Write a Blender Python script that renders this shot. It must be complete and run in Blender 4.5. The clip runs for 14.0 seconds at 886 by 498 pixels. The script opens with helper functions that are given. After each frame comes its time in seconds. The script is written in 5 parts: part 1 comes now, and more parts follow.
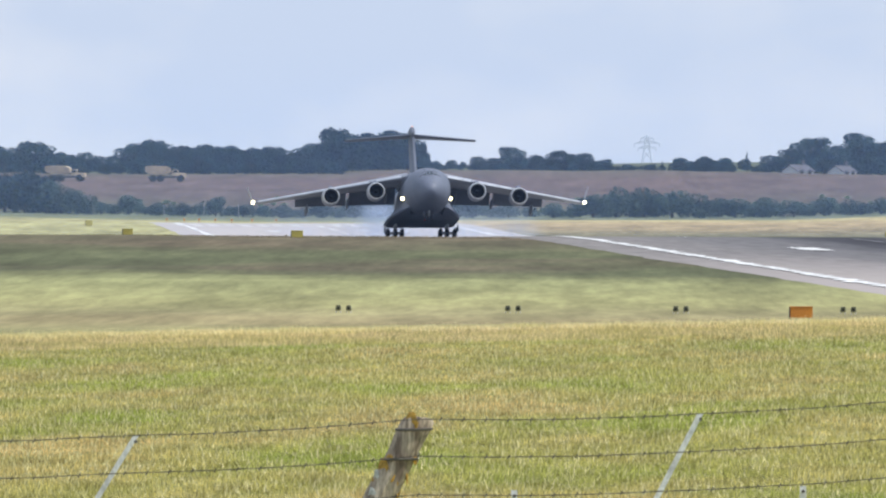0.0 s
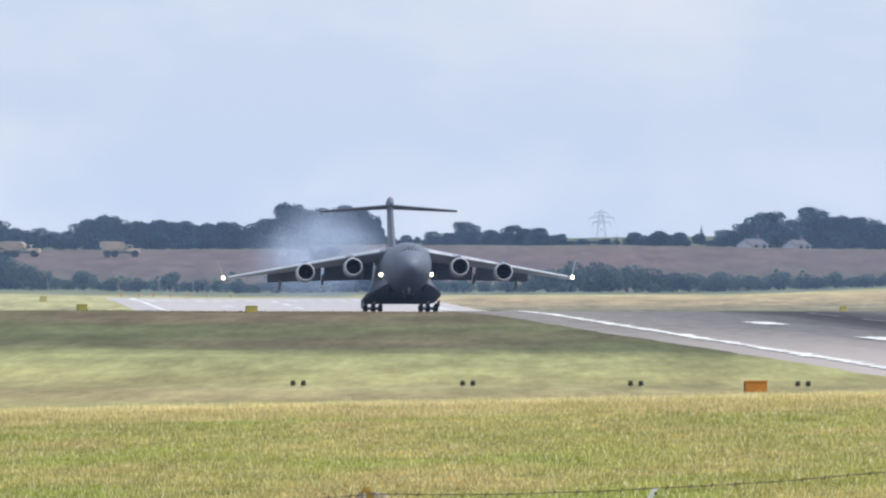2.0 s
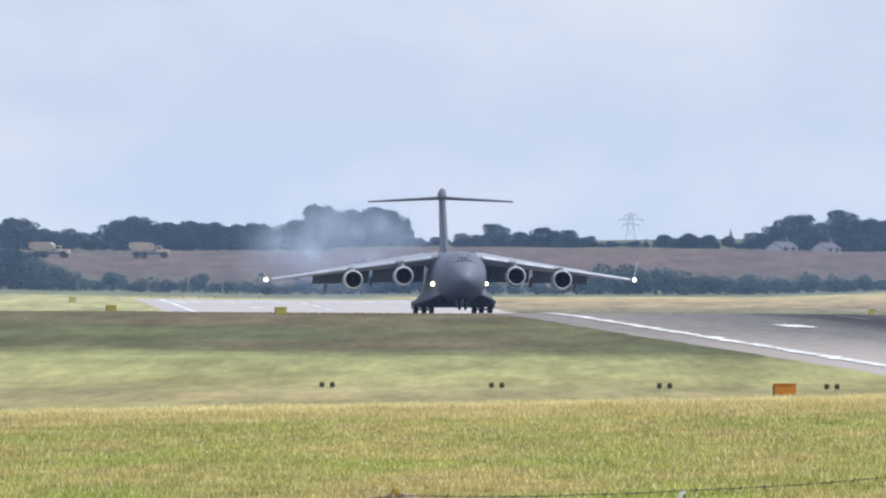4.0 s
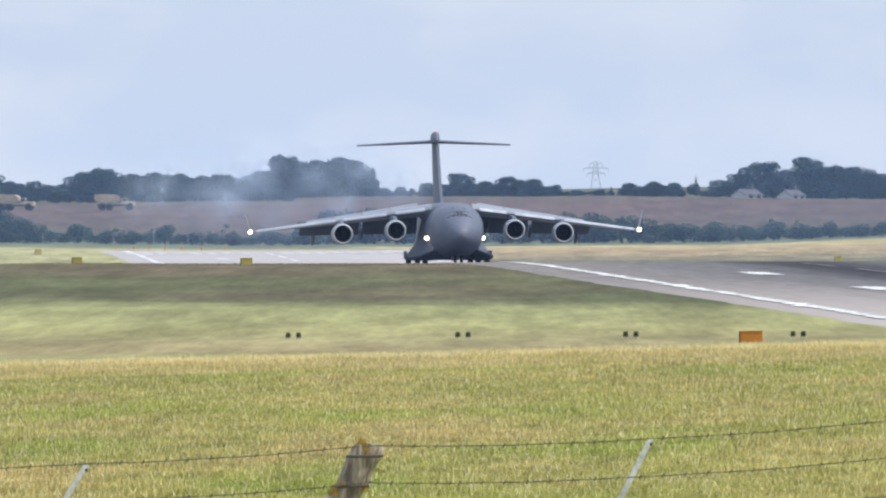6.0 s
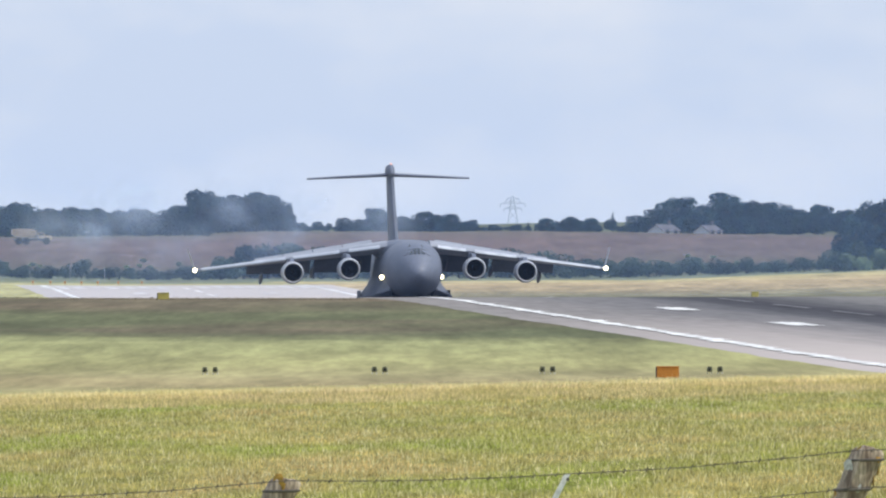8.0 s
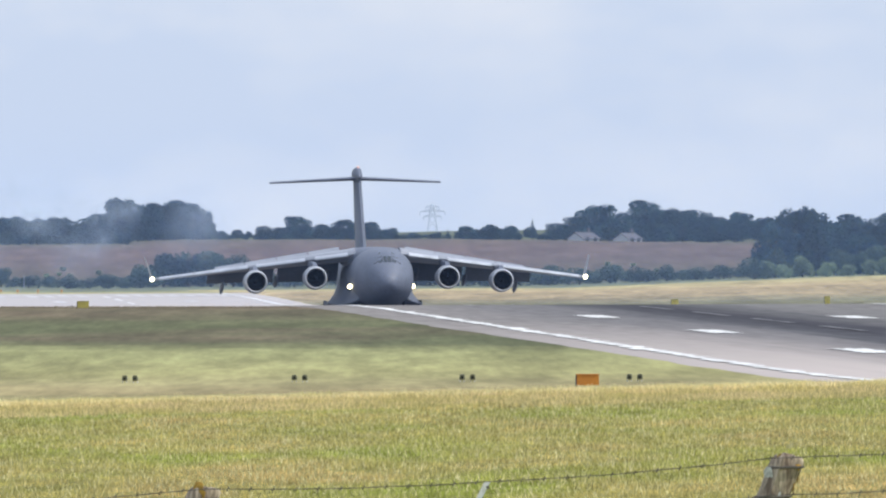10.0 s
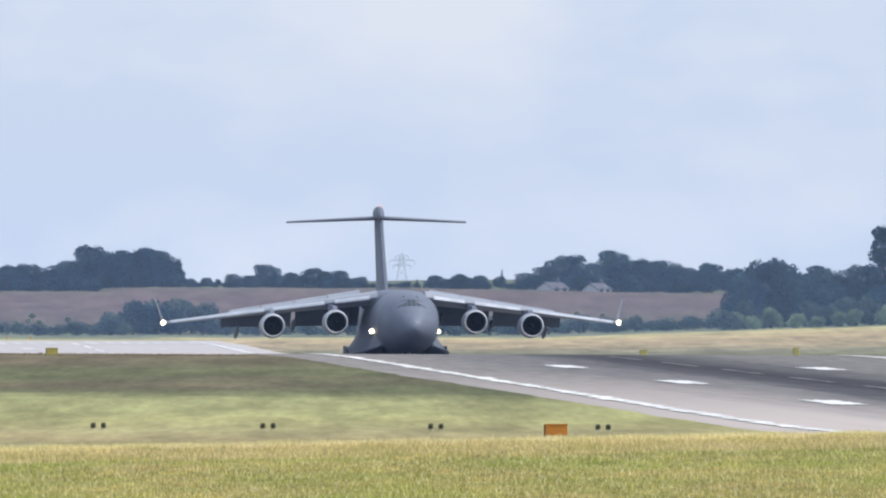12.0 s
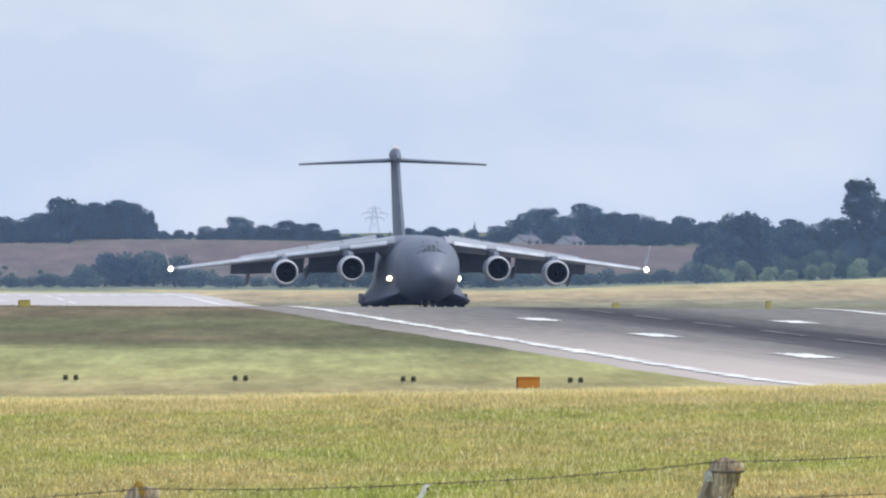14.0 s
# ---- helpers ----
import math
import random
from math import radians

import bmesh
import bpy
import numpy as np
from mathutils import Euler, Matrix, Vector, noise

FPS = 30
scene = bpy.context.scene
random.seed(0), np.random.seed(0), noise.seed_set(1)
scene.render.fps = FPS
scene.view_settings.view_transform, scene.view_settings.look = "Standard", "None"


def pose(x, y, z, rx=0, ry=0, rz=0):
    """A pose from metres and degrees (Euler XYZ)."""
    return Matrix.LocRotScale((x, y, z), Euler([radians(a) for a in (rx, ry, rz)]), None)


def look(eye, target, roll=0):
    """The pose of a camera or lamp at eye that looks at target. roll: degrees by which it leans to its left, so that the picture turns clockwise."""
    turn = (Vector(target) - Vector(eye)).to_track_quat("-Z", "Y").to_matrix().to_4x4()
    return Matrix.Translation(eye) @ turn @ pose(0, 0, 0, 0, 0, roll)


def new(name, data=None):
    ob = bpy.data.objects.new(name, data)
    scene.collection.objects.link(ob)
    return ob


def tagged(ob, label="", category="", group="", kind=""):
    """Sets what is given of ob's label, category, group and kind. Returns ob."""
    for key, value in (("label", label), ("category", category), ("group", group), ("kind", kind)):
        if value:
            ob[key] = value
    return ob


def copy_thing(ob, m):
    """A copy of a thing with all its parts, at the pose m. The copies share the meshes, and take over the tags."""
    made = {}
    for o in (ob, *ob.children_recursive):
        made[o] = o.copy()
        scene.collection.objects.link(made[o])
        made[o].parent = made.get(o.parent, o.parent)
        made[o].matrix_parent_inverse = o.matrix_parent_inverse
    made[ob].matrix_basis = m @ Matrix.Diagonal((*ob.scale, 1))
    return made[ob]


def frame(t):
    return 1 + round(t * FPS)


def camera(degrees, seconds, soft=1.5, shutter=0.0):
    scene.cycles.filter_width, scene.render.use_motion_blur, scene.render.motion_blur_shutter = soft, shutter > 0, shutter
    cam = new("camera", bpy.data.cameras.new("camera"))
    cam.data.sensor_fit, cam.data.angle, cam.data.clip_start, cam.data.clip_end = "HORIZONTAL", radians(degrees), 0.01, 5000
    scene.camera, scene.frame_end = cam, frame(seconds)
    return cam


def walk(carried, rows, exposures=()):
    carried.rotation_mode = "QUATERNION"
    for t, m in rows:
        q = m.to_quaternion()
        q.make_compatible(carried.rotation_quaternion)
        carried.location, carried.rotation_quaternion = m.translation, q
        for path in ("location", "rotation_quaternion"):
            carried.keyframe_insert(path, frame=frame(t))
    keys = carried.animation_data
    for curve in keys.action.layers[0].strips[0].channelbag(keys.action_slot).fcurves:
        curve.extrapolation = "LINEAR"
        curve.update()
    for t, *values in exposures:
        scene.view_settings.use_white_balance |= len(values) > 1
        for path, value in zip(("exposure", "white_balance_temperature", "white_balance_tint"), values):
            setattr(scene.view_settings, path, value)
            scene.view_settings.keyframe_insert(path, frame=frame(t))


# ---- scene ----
# The shot: a very long lens held by hand behind a fence, panning with a landing freighter.
FOV = 4.4
K = math.tan(radians(FOV / 2)) / 784          # radians a picture element
EYE = Vector((0.0, 0.0, 3.0))
U0, V0 = 1000.0, 334.0                        # panorama origin: straight ahead, level


def far(u, v, d):
    """The place at distance d that stands at (u, v) of the panorama."""
    return Vector(((u - U0) * K * d, d, EYE.z - (v - V0) * K * d))


def sight(dx, dy, roll):
    return look(EYE, far(784 - dx, 441 - dy, 1000.0), roll)


cam = camera(FOV, 14.0, soft=2.2)
# seconds, pan, tilt (both in picture elements from the first view), lean
PAN = [
    (0, 0.0, -0.1, -0.013),
    (0.5, -8.4, 58.4, 0.008),
    (1, -55.2, 101.4, -0.145),
    (1.5, -32.3, 75.6, -0.187),
    (2, -80.5, 132.3, -0.123),
    (2.5, -23.4, 138.8, 0.077),
    (2.7, -15.1, 139.3, 0.052),
    (4.8, -46.8, 123.6, 0.071),
    (5, -13.7, 88.5, 0.293),
    (5.5, -60.2, 46.7, -0.079),
    (6, -89.5, 46.4, -0.362),
    (6.5, -139.7, 125.7, -0.253),
    (7, -140.1, 105.0, -0.043),
    (7.5, -216.0, 73.1, -0.329),
    (8, -237.1, 107.5, -0.273),
    (8.2, -286.7, 118.1, -0.208),
    (10.3, -389.3, 122.3, -0.329),
    (10.5, -399.2, 132.3, -0.117),
    (11, -411.4, 151.4, -0.236),
    (11.4, -456.9, 237.8, 0.032),
    (11.5, -470.5, 210.5, -0.134),
    (12, -433.6, 207.7, 0.002),
    (12.5, -517.8, 138.8, -0.123),
    (13, -542.4, 157.4, -0.022),
    (13.5, -493.5, 108.9, 0.189),
    (13.6, -473.4, 94.7, 0.126),
    (13.8, -476.0, 102.0, 0.100),
    (14, -482.0, 124.0, 0.100),
]
walk(cam, [(t, sight(dx, dy, roll)) for t, dx, dy, roll in PAN])
# seconds, place of the main wheels, nose-up pitch
ROLLOUT = [
    (0, -21.70, 1737.4, -3.00, 4.80),
    (0.5, -20.42, 1715.5, -3.00, 4.85),
    (1, -19.24, 1693.6, -3.00, 4.90),
    (1.5, -18.14, 1671.7, -2.98, 4.80),
    (2, -17.08, 1649.8, -2.95, 4.30),
    (2.5, -16.06, 1628.0, -2.95, 3.60),
    (3, -15.05, 1606.3, -3.00, 2.80),
    (3.5, -14.04, 1584.7, -3.08, 2.00),
    (4, -13.02, 1563.2, -3.17, 1.35),
    (4.5, -11.97, 1541.9, -3.25, 0.70),
    (5, -10.88, 1520.8, -3.30, 0.41),
    (5.5, -9.75, 1500.0, -3.28, 0.25),
    (6, -8.57, 1479.4, -3.36, 0.18),
    (6.5, -7.35, 1459.1, -3.50, 0.10),
    (7, -6.07, 1439.1, -3.63, 0.10),
    (7.5, -4.74, 1419.4, -3.70, 0.10),
    (8, -3.36, 1400.2, -3.70, 0.10),
    (8.5, -1.95, 1381.3, -3.71, 0.10),
    (9, -0.50, 1362.8, -3.72, 0.10),
    (9.5, 0.98, 1344.8, -3.70, 0.10),
    (10, 2.46, 1327.3, -3.69, 0.10),
    (10.5, 3.94, 1310.2, -3.65, 0.10),
    (11, 5.40, 1293.8, -3.58, 0.10),
    (11.5, 6.82, 1277.8, -3.42, 0.10),
    (12, 8.19, 1262.5, -3.13, 0.10),
    (12.5, 9.47, 1247.8, -2.92, 0.10),
    (13, 10.65, 1233.7, -2.70, 0.10),
    (13.5, 11.70, 1220.3, -2.52, 0.10),
    (14, 12.59, 1207.7, -2.42, 0.10),
]

# ---- light ----
SUN_EL, SUN_AZ = 56.0, 106.0      # height; bearing clockwise from the view's axis
world = bpy.data.worlds.new("sky")
scene.world = world
world.use_nodes = True
wn, wl = world.node_tree.nodes, world.node_tree.links
wn.clear()
w_out = wn.new("ShaderNodeOutputWorld")
w_bg = wn.new("ShaderNodeBackground")
w_sky = wn.new("ShaderNodeTexSky")
w_sky.sky_type = "NISHITA"
w_sky.sun_disc = False
w_sky.sun_elevation, w_sky.sun_rotation = radians(SUN_EL), radians(SUN_AZ)
w_sky.air_density, w_sky.dust_density, w_sky.ozone_density = 1.0, 1.2, 2.0
w_co = wn.new("ShaderNodeTexCoord")
w_map = wn.new("ShaderNodeMapping")
w_map.inputs["Scale"].default_value = (1.0, 1.0, 2.2)
w_noise = wn.new("ShaderNodeTexNoise")
w_noise.inputs["Scale"].default_value = 26.0
w_noise.inputs["Detail"].default_value = 5.0
w_noise.inputs["Roughness"].default_value = 0.55
w_ramp = wn.new("ShaderNodeValToRGB")
w_ramp.color_ramp.elements[0].position, w_ramp.color_ramp.elements[0].color = 0.44, (0.0, 0.0, 0.0, 1)
w_ramp.color_ramp.elements[1].position, w_ramp.color_ramp.elements[1].color = 0.66, (0.85, 0.85, 0.85, 1)
w_mix = wn.new("ShaderNodeMix")
w_mix.data_type = "RGBA"
w_veil = wn.new("ShaderNodeMix")
w_veil.data_type = "RGBA"
w_veil.inputs[0].default_value = 0.88
w_veil.inputs[7].default_value = (6.70, 7.88, 10.15, 1)      # thin high veil of cloud
w_mix.inputs[7].default_value = (7.95, 8.5, 9.6, 1)       # cloud
wl.new(w_co.outputs["Generated"], w_map.inputs["Vector"])
wl.new(w_map.outputs["Vector"], w_noise.inputs["Vector"])
wl.new(w_noise.outputs["Fac"], w_ramp.inputs["Fac"])
wl.new(w_ramp.outputs["Color"], w_mix.inputs[0])
wl.new(w_sky.outputs["Color"], w_veil.inputs[6])
wl.new(w_veil.outputs[2], w_mix.inputs[6])
wl.new(w_mix.outputs[2], w_bg.inputs["Color"])
w_bg.inputs["Strength"].default_value = 0.094
wl.new(w_bg.outputs["Background"], w_out.inputs["Surface"])

sun = new("sun", bpy.data.lights.new("sun", "SUN"))
sun.data.energy, sun.data.angle, sun.data.color = 3.2, radians(0.6), (1.0, 0.96, 0.91)
sun_dir = Vector((math.sin(radians(SUN_AZ)) * math.cos(radians(SUN_EL)),
                  math.cos(radians(SUN_AZ)) * math.cos(radians(SUN_EL)), math.sin(radians(SUN_EL))))
sun.matrix_world = look(sun_dir * 50, (0, 0, 0))
scene.cycles.transparent_max_bounces = 24
scene.view_settings.exposure = 0.0


# ---- materials ----
def material(name, color, rough=0.8, metal=0.0, var=0.25, scale=3.0, grain=40.0, bump=0.2, island=0.0, second=None,
             emit=None, strength=0.0, spread=None, detail=4.0, glow=0.0, gloss=0.5, each=0.0):
    """A surface with two scales of variation: colour wanders to `second` by a broad noise, a fine noise gives grain and relief."""
    m = bpy.data.materials.new(name)
    m.use_nodes = True
    n, l = m.node_tree.nodes, m.node_tree.links
    b = n["Principled BSDF"]
    b.inputs["Roughness"].default_value, b.inputs["Metallic"].default_value = rough, metal
    b.inputs["Specular IOR Level"].default_value = gloss
    co = n.new("ShaderNodeTexCoord")
    mp = n.new("ShaderNodeMapping")
    if spread:
        mp.inputs["Scale"].default_value = spread
    l.new(co.outputs["Object"], mp.inputs["Vector"])
    broad, fine = n.new("ShaderNodeTexNoise"), n.new("ShaderNodeTexNoise")
    for node, s in ((broad, scale), (fine, grain)):
        node.inputs["Scale"].default_value, node.inputs["Detail"].default_value = s, detail
        l.new(mp.outputs["Vector"], node.inputs["Vector"])
    ramp = n.new("ShaderNodeValToRGB")
    other = second or tuple(c * (1 - var) for c in color)
    ramp.color_ramp.elements[0].position, ramp.color_ramp.elements[0].color = 0.35, (*other, 1)
    ramp.color_ramp.elements[1].position, ramp.color_ramp.elements[1].color = 0.65, (*color, 1)
    l.new(broad.outputs["Fac"], ramp.inputs["Fac"])
    mix = n.new("ShaderNodeMix")
    mix.data_type, mix.blend_type = "RGBA", "MULTIPLY"
    mix.inputs[0].default_value = 1.0
    gr = n.new("ShaderNodeMapRange")
    gr.inputs["To Min"].default_value, gr.inputs["To Max"].default_value = 1 - var, 1 + var
    gr.inputs["From Min"].default_value, gr.inputs["From Max"].default_value = 0.3, 0.7
    l.new(fine.outputs["Fac"], gr.inputs["Value"])
    l.new(ramp.outputs["Color"], mix.inputs[6])
    l.new(gr.outputs["Result"], mix.inputs[7])
    last = mix.outputs[2]
    if island:
        geo = n.new("ShaderNodeNewGeometry")
        ir = n.new("ShaderNodeMapRange")
        ir.inputs["To Min"].default_value, ir.inputs["To Max"].default_value = 1 - island, 1 + island
        l.new(geo.outputs["Random Per Island"], ir.inputs["Value"])
        mul = n.new("ShaderNodeMix")
        mul.data_type, mul.blend_type = "RGBA", "MULTIPLY"
        mul.inputs[0].default_value = 1.0
        l.new(last, mul.inputs[6])
        l.new(ir.outputs["Result"], mul.inputs[7])
        last = mul.outputs[2]
    if each:
        # every plant has its own tone
        info, er = n.new("ShaderNodeObjectInfo"), n.new("ShaderNodeMapRange")
        er.inputs["To Min"].default_value, er.inputs["To Max"].default_value = 1 - each, 1 + each
        l.new(info.outputs["Random"], er.inputs["Value"])
        tone = n.new("ShaderNodeMix")
        tone.data_type, tone.blend_type = "RGBA", "MULTIPLY"
        tone.inputs[0].default_value = 1.0
        l.new(last, tone.inputs[6])
        l.new(er.outputs["Result"], tone.inputs[7])
        last = tone.outputs[2]
    l.new(last, b.inputs["Base Color"])
    if bump:
        bp = n.new("ShaderNodeBump")
        bp.inputs["Strength"].default_value = bump
        l.new(fine.outputs["Fac"], bp.inputs["Height"])
        l.new(bp.outputs["Normal"], b.inputs["Normal"])
    if glow:
        # leaves and blades let part of the light through
        leaf = n.new("ShaderNodeBsdfTranslucent")
        share = n.new("ShaderNodeMixShader")
        share.inputs[0].default_value = glow
        l.new(last, leaf.inputs["Color"])
        l.new(b.outputs[0], share.inputs[1])
        l.new(leaf.outputs[0], share.inputs[2])
        l.new(share.outputs[0], n["Material Output"].inputs["Surface"])
    if emit:
        b.inputs["Emission Color"].default_value, b.inputs["Emission Strength"].default_value = (*emit, 1), strength
    return m


def smoke_material(name, density, color=(0.43, 0.50, 0.62)):
    """Thin smoke: a lit veil, thickest at a wisp's middle and torn by noise."""
    m = bpy.data.materials.new(name)
    m.use_nodes = True
    n, l = m.node_tree.nodes, m.node_tree.links
    b = n["Principled BSDF"]
    b.inputs["Base Color"].default_value, b.inputs["Roughness"].default_value = (*color, 1), 1.0
    b.inputs["Specular IOR Level"].default_value = 0.0
    co = n.new("ShaderNodeTexCoord")
    mp = n.new("ShaderNodeMapping")
    ball = n.new("ShaderNodeTexGradient")
    ball.gradient_type = "QUADRATIC_SPHERE"
    l.new(co.outputs["Object"], mp.inputs["Vector"])
    l.new(mp.outputs["Vector"], ball.inputs["Vector"])
    ns = n.new("ShaderNodeTexNoise")
    ns.inputs["Scale"].default_value, ns.inputs["Detail"].default_value = 2.4, 5.0
    l.new(co.outputs["Object"], ns.inputs["Vector"])
    nr = n.new("ShaderNodeMapRange")
    nr.inputs["From Min"].default_value, nr.inputs["From Max"].default_value = 0.3, 0.7
    nr.inputs["To Min"].default_value, nr.inputs["To Max"].default_value = 0.35, 1.3
    l.new(ns.outputs["Fac"], nr.inputs["Value"])
    m1, m2 = n.new("ShaderNodeMath"), n.new("ShaderNodeMath")
    m1.operation = m2.operation = "MULTIPLY"
    l.new(ball.outputs["Fac"], m1.inputs[0])
    l.new(nr.outputs["Result"], m1.inputs[1])
    l.new(m1.outputs[0], m2.inputs[0])
    m2.inputs[1].default_value = density
    lit = n.new("ShaderNodeBsdfTranslucent")
    lit.inputs["Color"].default_value = (*color, 1)
    half, veil, clear = n.new("ShaderNodeAddShader"), n.new("ShaderNodeMixShader"), n.new("ShaderNodeBsdfTransparent")
    l.new(b.outputs[0], half.inputs[0])
    l.new(lit.outputs[0], half.inputs[1])
    l.new(m2.outputs[0], veil.inputs[0])
    l.new(clear.outputs[0], veil.inputs[1])
    l.new(half.outputs[0], veil.inputs[2])
    l.new(veil.outputs[0], n["Material Output"].inputs["Surface"])
    return m


MAT = {
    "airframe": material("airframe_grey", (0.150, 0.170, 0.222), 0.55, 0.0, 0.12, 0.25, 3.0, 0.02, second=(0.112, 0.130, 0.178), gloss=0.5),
    # the airframe's grey again, lightened to paint in sunlight on wings and nacelles
    "wing": material("wing_grey_sunlit", (0.30, 0.318, 0.365), 0.36, 0.0, 0.08, 0.3, 3.0, 0.02, second=(0.24, 0.258, 0.305), gloss=0.8),
    "slat": material("slat_metal", (0.66, 0.68, 0.72), 0.34, 0.55, 0.08, 0.5, 4.0, 0.02, second=(0.50, 0.52, 0.56)),
    "lip": material("bare_metal_lip", (0.66, 0.68, 0.72), 0.42, 0.25, 0.08, 2.0, 12.0, 0.02),
    "inlet": material("inlet_dark", (0.02, 0.022, 0.03), 0.6, 0.0, 0.2, 2.0, 9.0, 0.02, gloss=0.1),
    "fan": material("fan_blade", (0.014, 0.016, 0.024), 0.6, 0.0, 0.2, 2.0, 9.0, 0.02, gloss=0.1),
    "rubber": material("tyre_rubber", (0.022, 0.022, 0.024), 0.85, 0.0, 0.2, 3.0, 20.0, 0.1),
    "strut": material("strut_paint", (0.45, 0.46, 0.48), 0.45, 0.1, 0.15, 2.0, 10.0, 0.05),
    "glass": material("cockpit_glass", (0.03, 0.04, 0.05), 0.06, 0.0, 0.05, 2.0, 9.0, 0.0),
    "lamp": material("landing_lamp", (1.0, 0.95, 0.8), 0.3, emit=(1.0, 0.86, 0.50), strength=9.0, bump=0),
    "tip": material("tip_lamp", (1.0, 0.95, 0.8), 0.3, emit=(1.0, 0.88, 0.58), strength=8.0, bump=0),
    "beacon": material("beacon_glass", (0.8, 0.5, 0.45), 0.2, emit=(1.0, 0.62, 0.52), strength=0.45, bump=0),
    "red_lamp": material("red_lamp_glass", (0.6, 0.05, 0.04), 0.2, emit=(1.0, 0.06, 0.05), strength=0.05, bump=0),
    # distance haze is put into the far leaves' colour as a blue cast
    "leaf": material("leaf_mass_hazed", (0.036, 0.080, 0.088), 0.8, 0.0, 0.25, 0.30, 1.6, 0.0, island=0.5, second=(0.012, 0.032, 0.060), glow=0.5, each=0.35),
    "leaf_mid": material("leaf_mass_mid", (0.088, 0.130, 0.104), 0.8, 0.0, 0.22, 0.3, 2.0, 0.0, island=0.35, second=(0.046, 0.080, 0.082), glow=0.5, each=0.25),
    "leaf_pale": material("leaf_mass_pale", (0.25, 0.32, 0.19), 0.8, 0.0, 0.2, 0.35, 2.0, 0.0, island=0.3, second=(0.16, 0.22, 0.145), glow=0.5, each=0.2),
    "bark": material("bark", (0.085, 0.07, 0.055), 0.9, 0.0, 0.3, 1.5, 9.0, 0.4),
    "wood": material("weathered_wood", (0.54, 0.45, 0.33), 0.9, 0.0, 0.4, 26.0, 110.0, 0.8, second=(0.19, 0.14, 0.10), spread=(1, 1, 0.16)),
    "lichen": material("orange_lichen", (0.50, 0.28, 0.04), 0.95, 0.0, 0.35, 20.0, 90.0, 0.5, second=(0.34, 0.22, 0.06)),
    "lichen_pale": material("pale_lichen", (0.62, 0.62, 0.55), 0.95, 0.0, 0.3, 20.0, 90.0, 0.5),
    "galv": material("galvanised_steel", (0.82, 0.81, 0.77), 0.7, 0.0, 0.2, 12.0, 70.0, 0.2, second=(0.55, 0.54, 0.52)),
    "mast": material("dull_mast_steel", (0.40, 0.40, 0.37), 0.7, 0.0, 0.2, 2.0, 20.0, 0.1),
    "wire": material("rusted_wire", (0.13, 0.115, 0.095), 0.85, 0.0, 0.3, 12.0, 70.0, 0.2),
    "sign_orange": material("orange_sign_face", (0.62, 0.24, 0.03), 0.6, 0.0, 0.2, 2.0, 14.0, 0.05, second=(0.52, 0.2, 0.03)),
    "sign_yellow": material("yellow_sign_face", (0.55, 0.47, 0.12), 0.6, 0.0, 0.2, 2.0, 14.0, 0.05),
    "papi": material("lamp_housing_dark", (0.20, 0.20, 0.13), 0.6, 0.0, 0.5, 5.0, 16.0, 0.05),
    "paint": material("runway_paint", (0.80, 0.80, 0.78), 0.75, 0.0, 0.12, 0.5, 4.0, 0.1, second=(0.62, 0.62, 0.61), spread=(1, 0.15, 1)),
    "faded_paint": material("faded_runway_paint", (0.62, 0.61, 0.60), 0.8, 0.0, 0.2, 0.4, 3.0, 0.1, second=(0.42, 0.40, 0.39), spread=(1, 0.2, 1)),
    "worn_paint": material("worn_runway_paint", (0.20, 0.20, 0.21), 0.8, 0.0, 0.35, 0.4, 3.0, 0.1, second=(0.08, 0.08, 0.09), spread=(1, 0.2, 1)),
    "plant": material("machine_yellow", (0.62, 0.50, 0.35), 0.55, 0.0, 0.2, 0.6, 4.0, 0.05),
    "plant_dark": material("machine_dark", (0.08, 0.08, 0.08), 0.6, 0.0, 0.2, 0.6, 4.0, 0.05),
    "render": material("white_render", (0.62, 0.62, 0.62), 0.85, 0.0, 0.1, 0.4, 4.0, 0.05),
    "roof": material("slate_roof", (0.11, 0.105, 0.125), 0.8, 0.0, 0.2, 0.5, 4.0, 0.1),
    "lattice": material("pylon_steel", (0.66, 0.72, 0.80), 0.6, 0.0, 0.1, 0.5, 4.0, 0.0),
    "grass": material("grass_blades", (0.40, 0.44, 0.090), 0.75, 0.0, 0.30, 0.24, 1.4, 0.0, island=0.62, second=(0.70, 0.52, 0.22), glow=0.42, spread=(1.0, 0.22, 1.0), detail=6.0),
    "rough": material("rough_grass_blades", (0.24, 0.235, 0.125), 0.85, 0.0, 0.2, 0.03, 0.6, 0.0, island=0.35, second=(0.27, 0.20, 0.14), spread=(1, 0.5, 1), glow=0.5),
    "seed": material("seed_heads", (0.95, 0.84, 0.50), 0.8, 0.0, 0.15, 0.3, 1.2, 0.0, island=0.3, second=(0.80, 0.73, 0.36), glow=0.4),
    "straw": material("straw_blades", (0.80, 0.64, 0.35), 0.8, 0.0, 0.2, 0.3, 1.2, 0.0, island=0.5, second=(0.60, 0.52, 0.20), glow=0.45),
}


